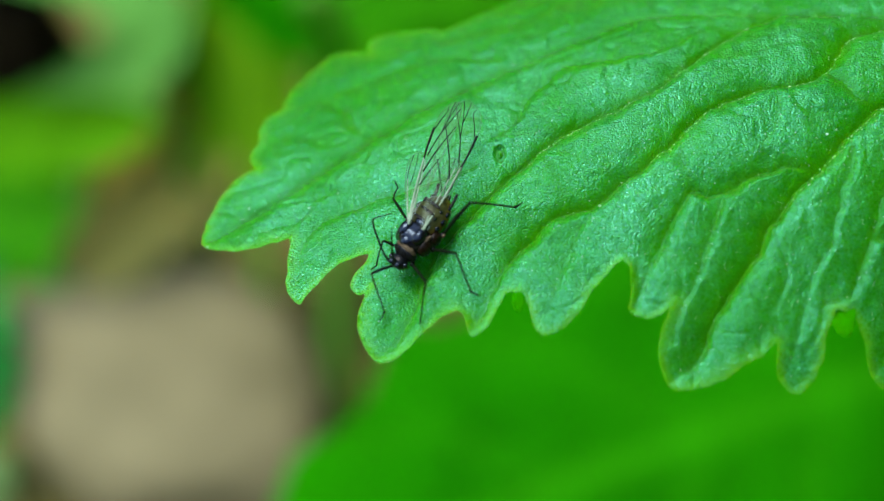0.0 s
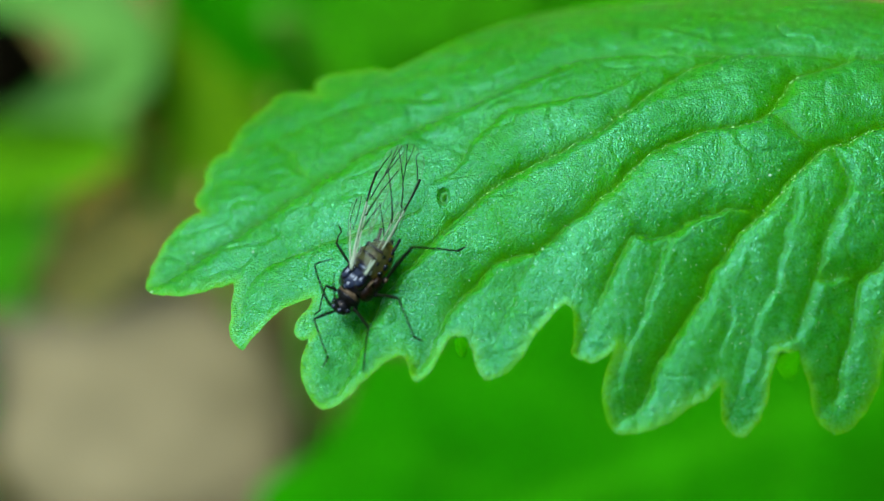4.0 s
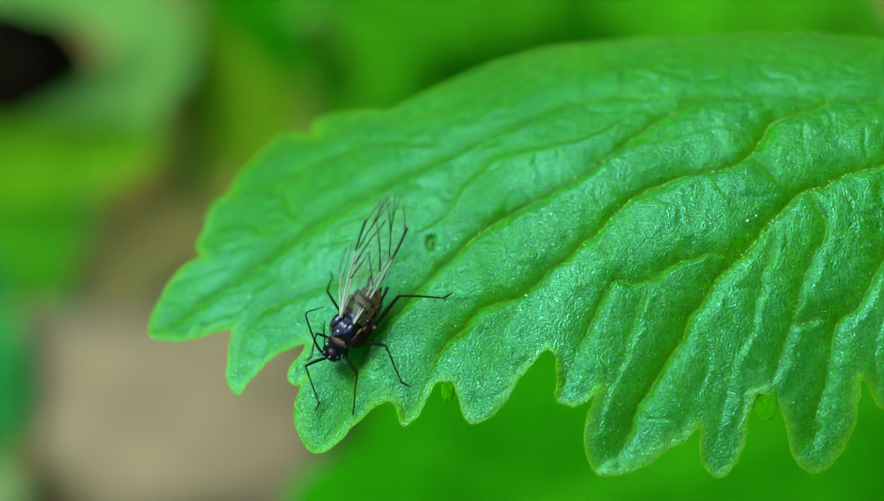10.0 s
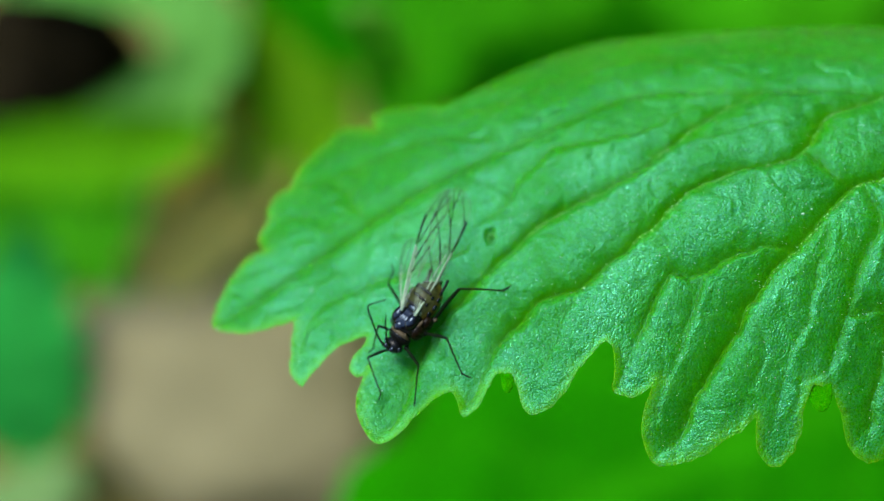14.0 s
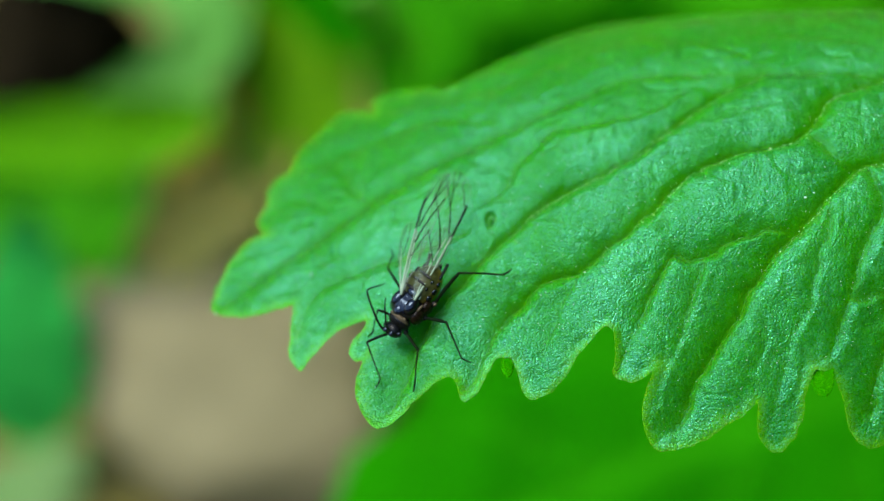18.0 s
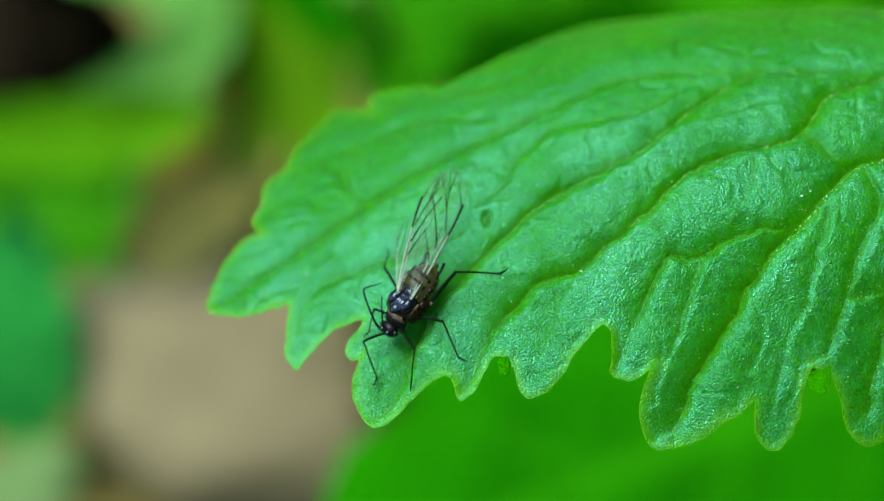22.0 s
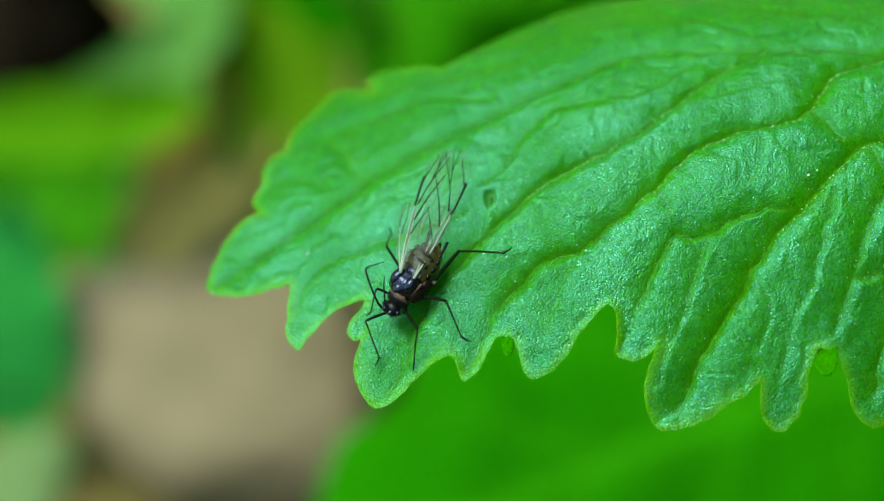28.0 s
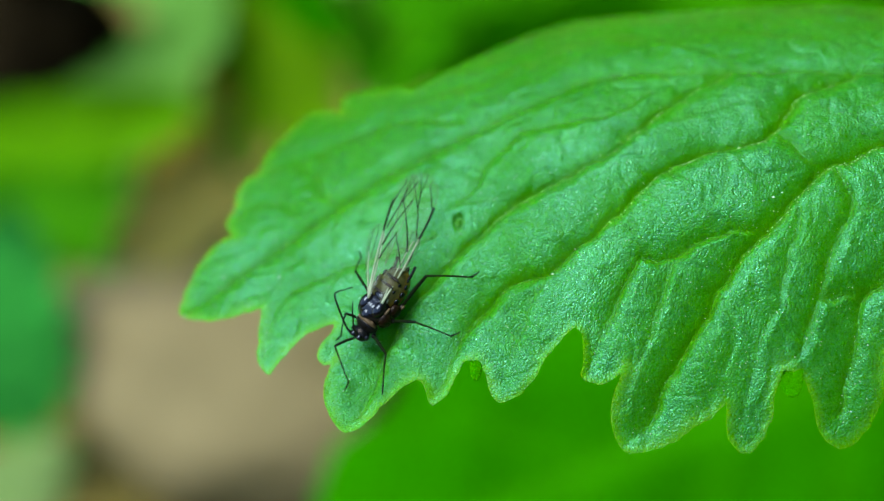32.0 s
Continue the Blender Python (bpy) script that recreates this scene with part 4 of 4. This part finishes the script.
# ---- dust on the leaf ----
def dust(u, v, r):
    me = mesh_from("dust_speck", *blob((0, 0, 0), (r, r * 0.8, r * 0.5), lambda d: 1 + 0.25 * noise.noise(d * 2 + Vector((u, v, 0))), 12, 8))
    me.materials.append(M_SPECK)
    ob = new("dust_speck", me)
    ob.matrix_world = leaf.matrix_world @ Matrix.Translation(Vector((u, v, bend(u, v) + 0.03)) * MM)
    tagged(ob, "tiny pale dust speck on the leaf", "speck", "dust on the leaf")


for spot in ((6.43, -0.38, 0.03), (6.61, -0.29, 0.02), (-5.32, -0.36, 0.028), (-3.97, -0.67, 0.03), (1.96, -1.58, 0.025), (-6.16, -1.2, 0.03)):
    dust(*spot)


def motions():
    ob, shin, foot = middle_leg
    rest = [o.matrix_basis.copy() for o in (ob, shin, foot)]

    def turned(m, degrees):
        return m @ Matrix.Rotation(radians(degrees), 4, "Z")

    # the leg is lifted, swung outwards and set down again
    for o, m, a, lift in ((ob, rest[0], 8, 9), (shin, rest[1], 48, 6), (foot, rest[2], 48, 6)):
        raised = m @ Matrix.Rotation(radians(lift), 4, "X") @ Matrix.Rotation(radians(a * 0.5), 4, "Z")
        walk(o, [(0, m), (30.4, m), (30.6, raised), (30.8, turned(m, a)), (32.0, turned(m, a))])


motions()
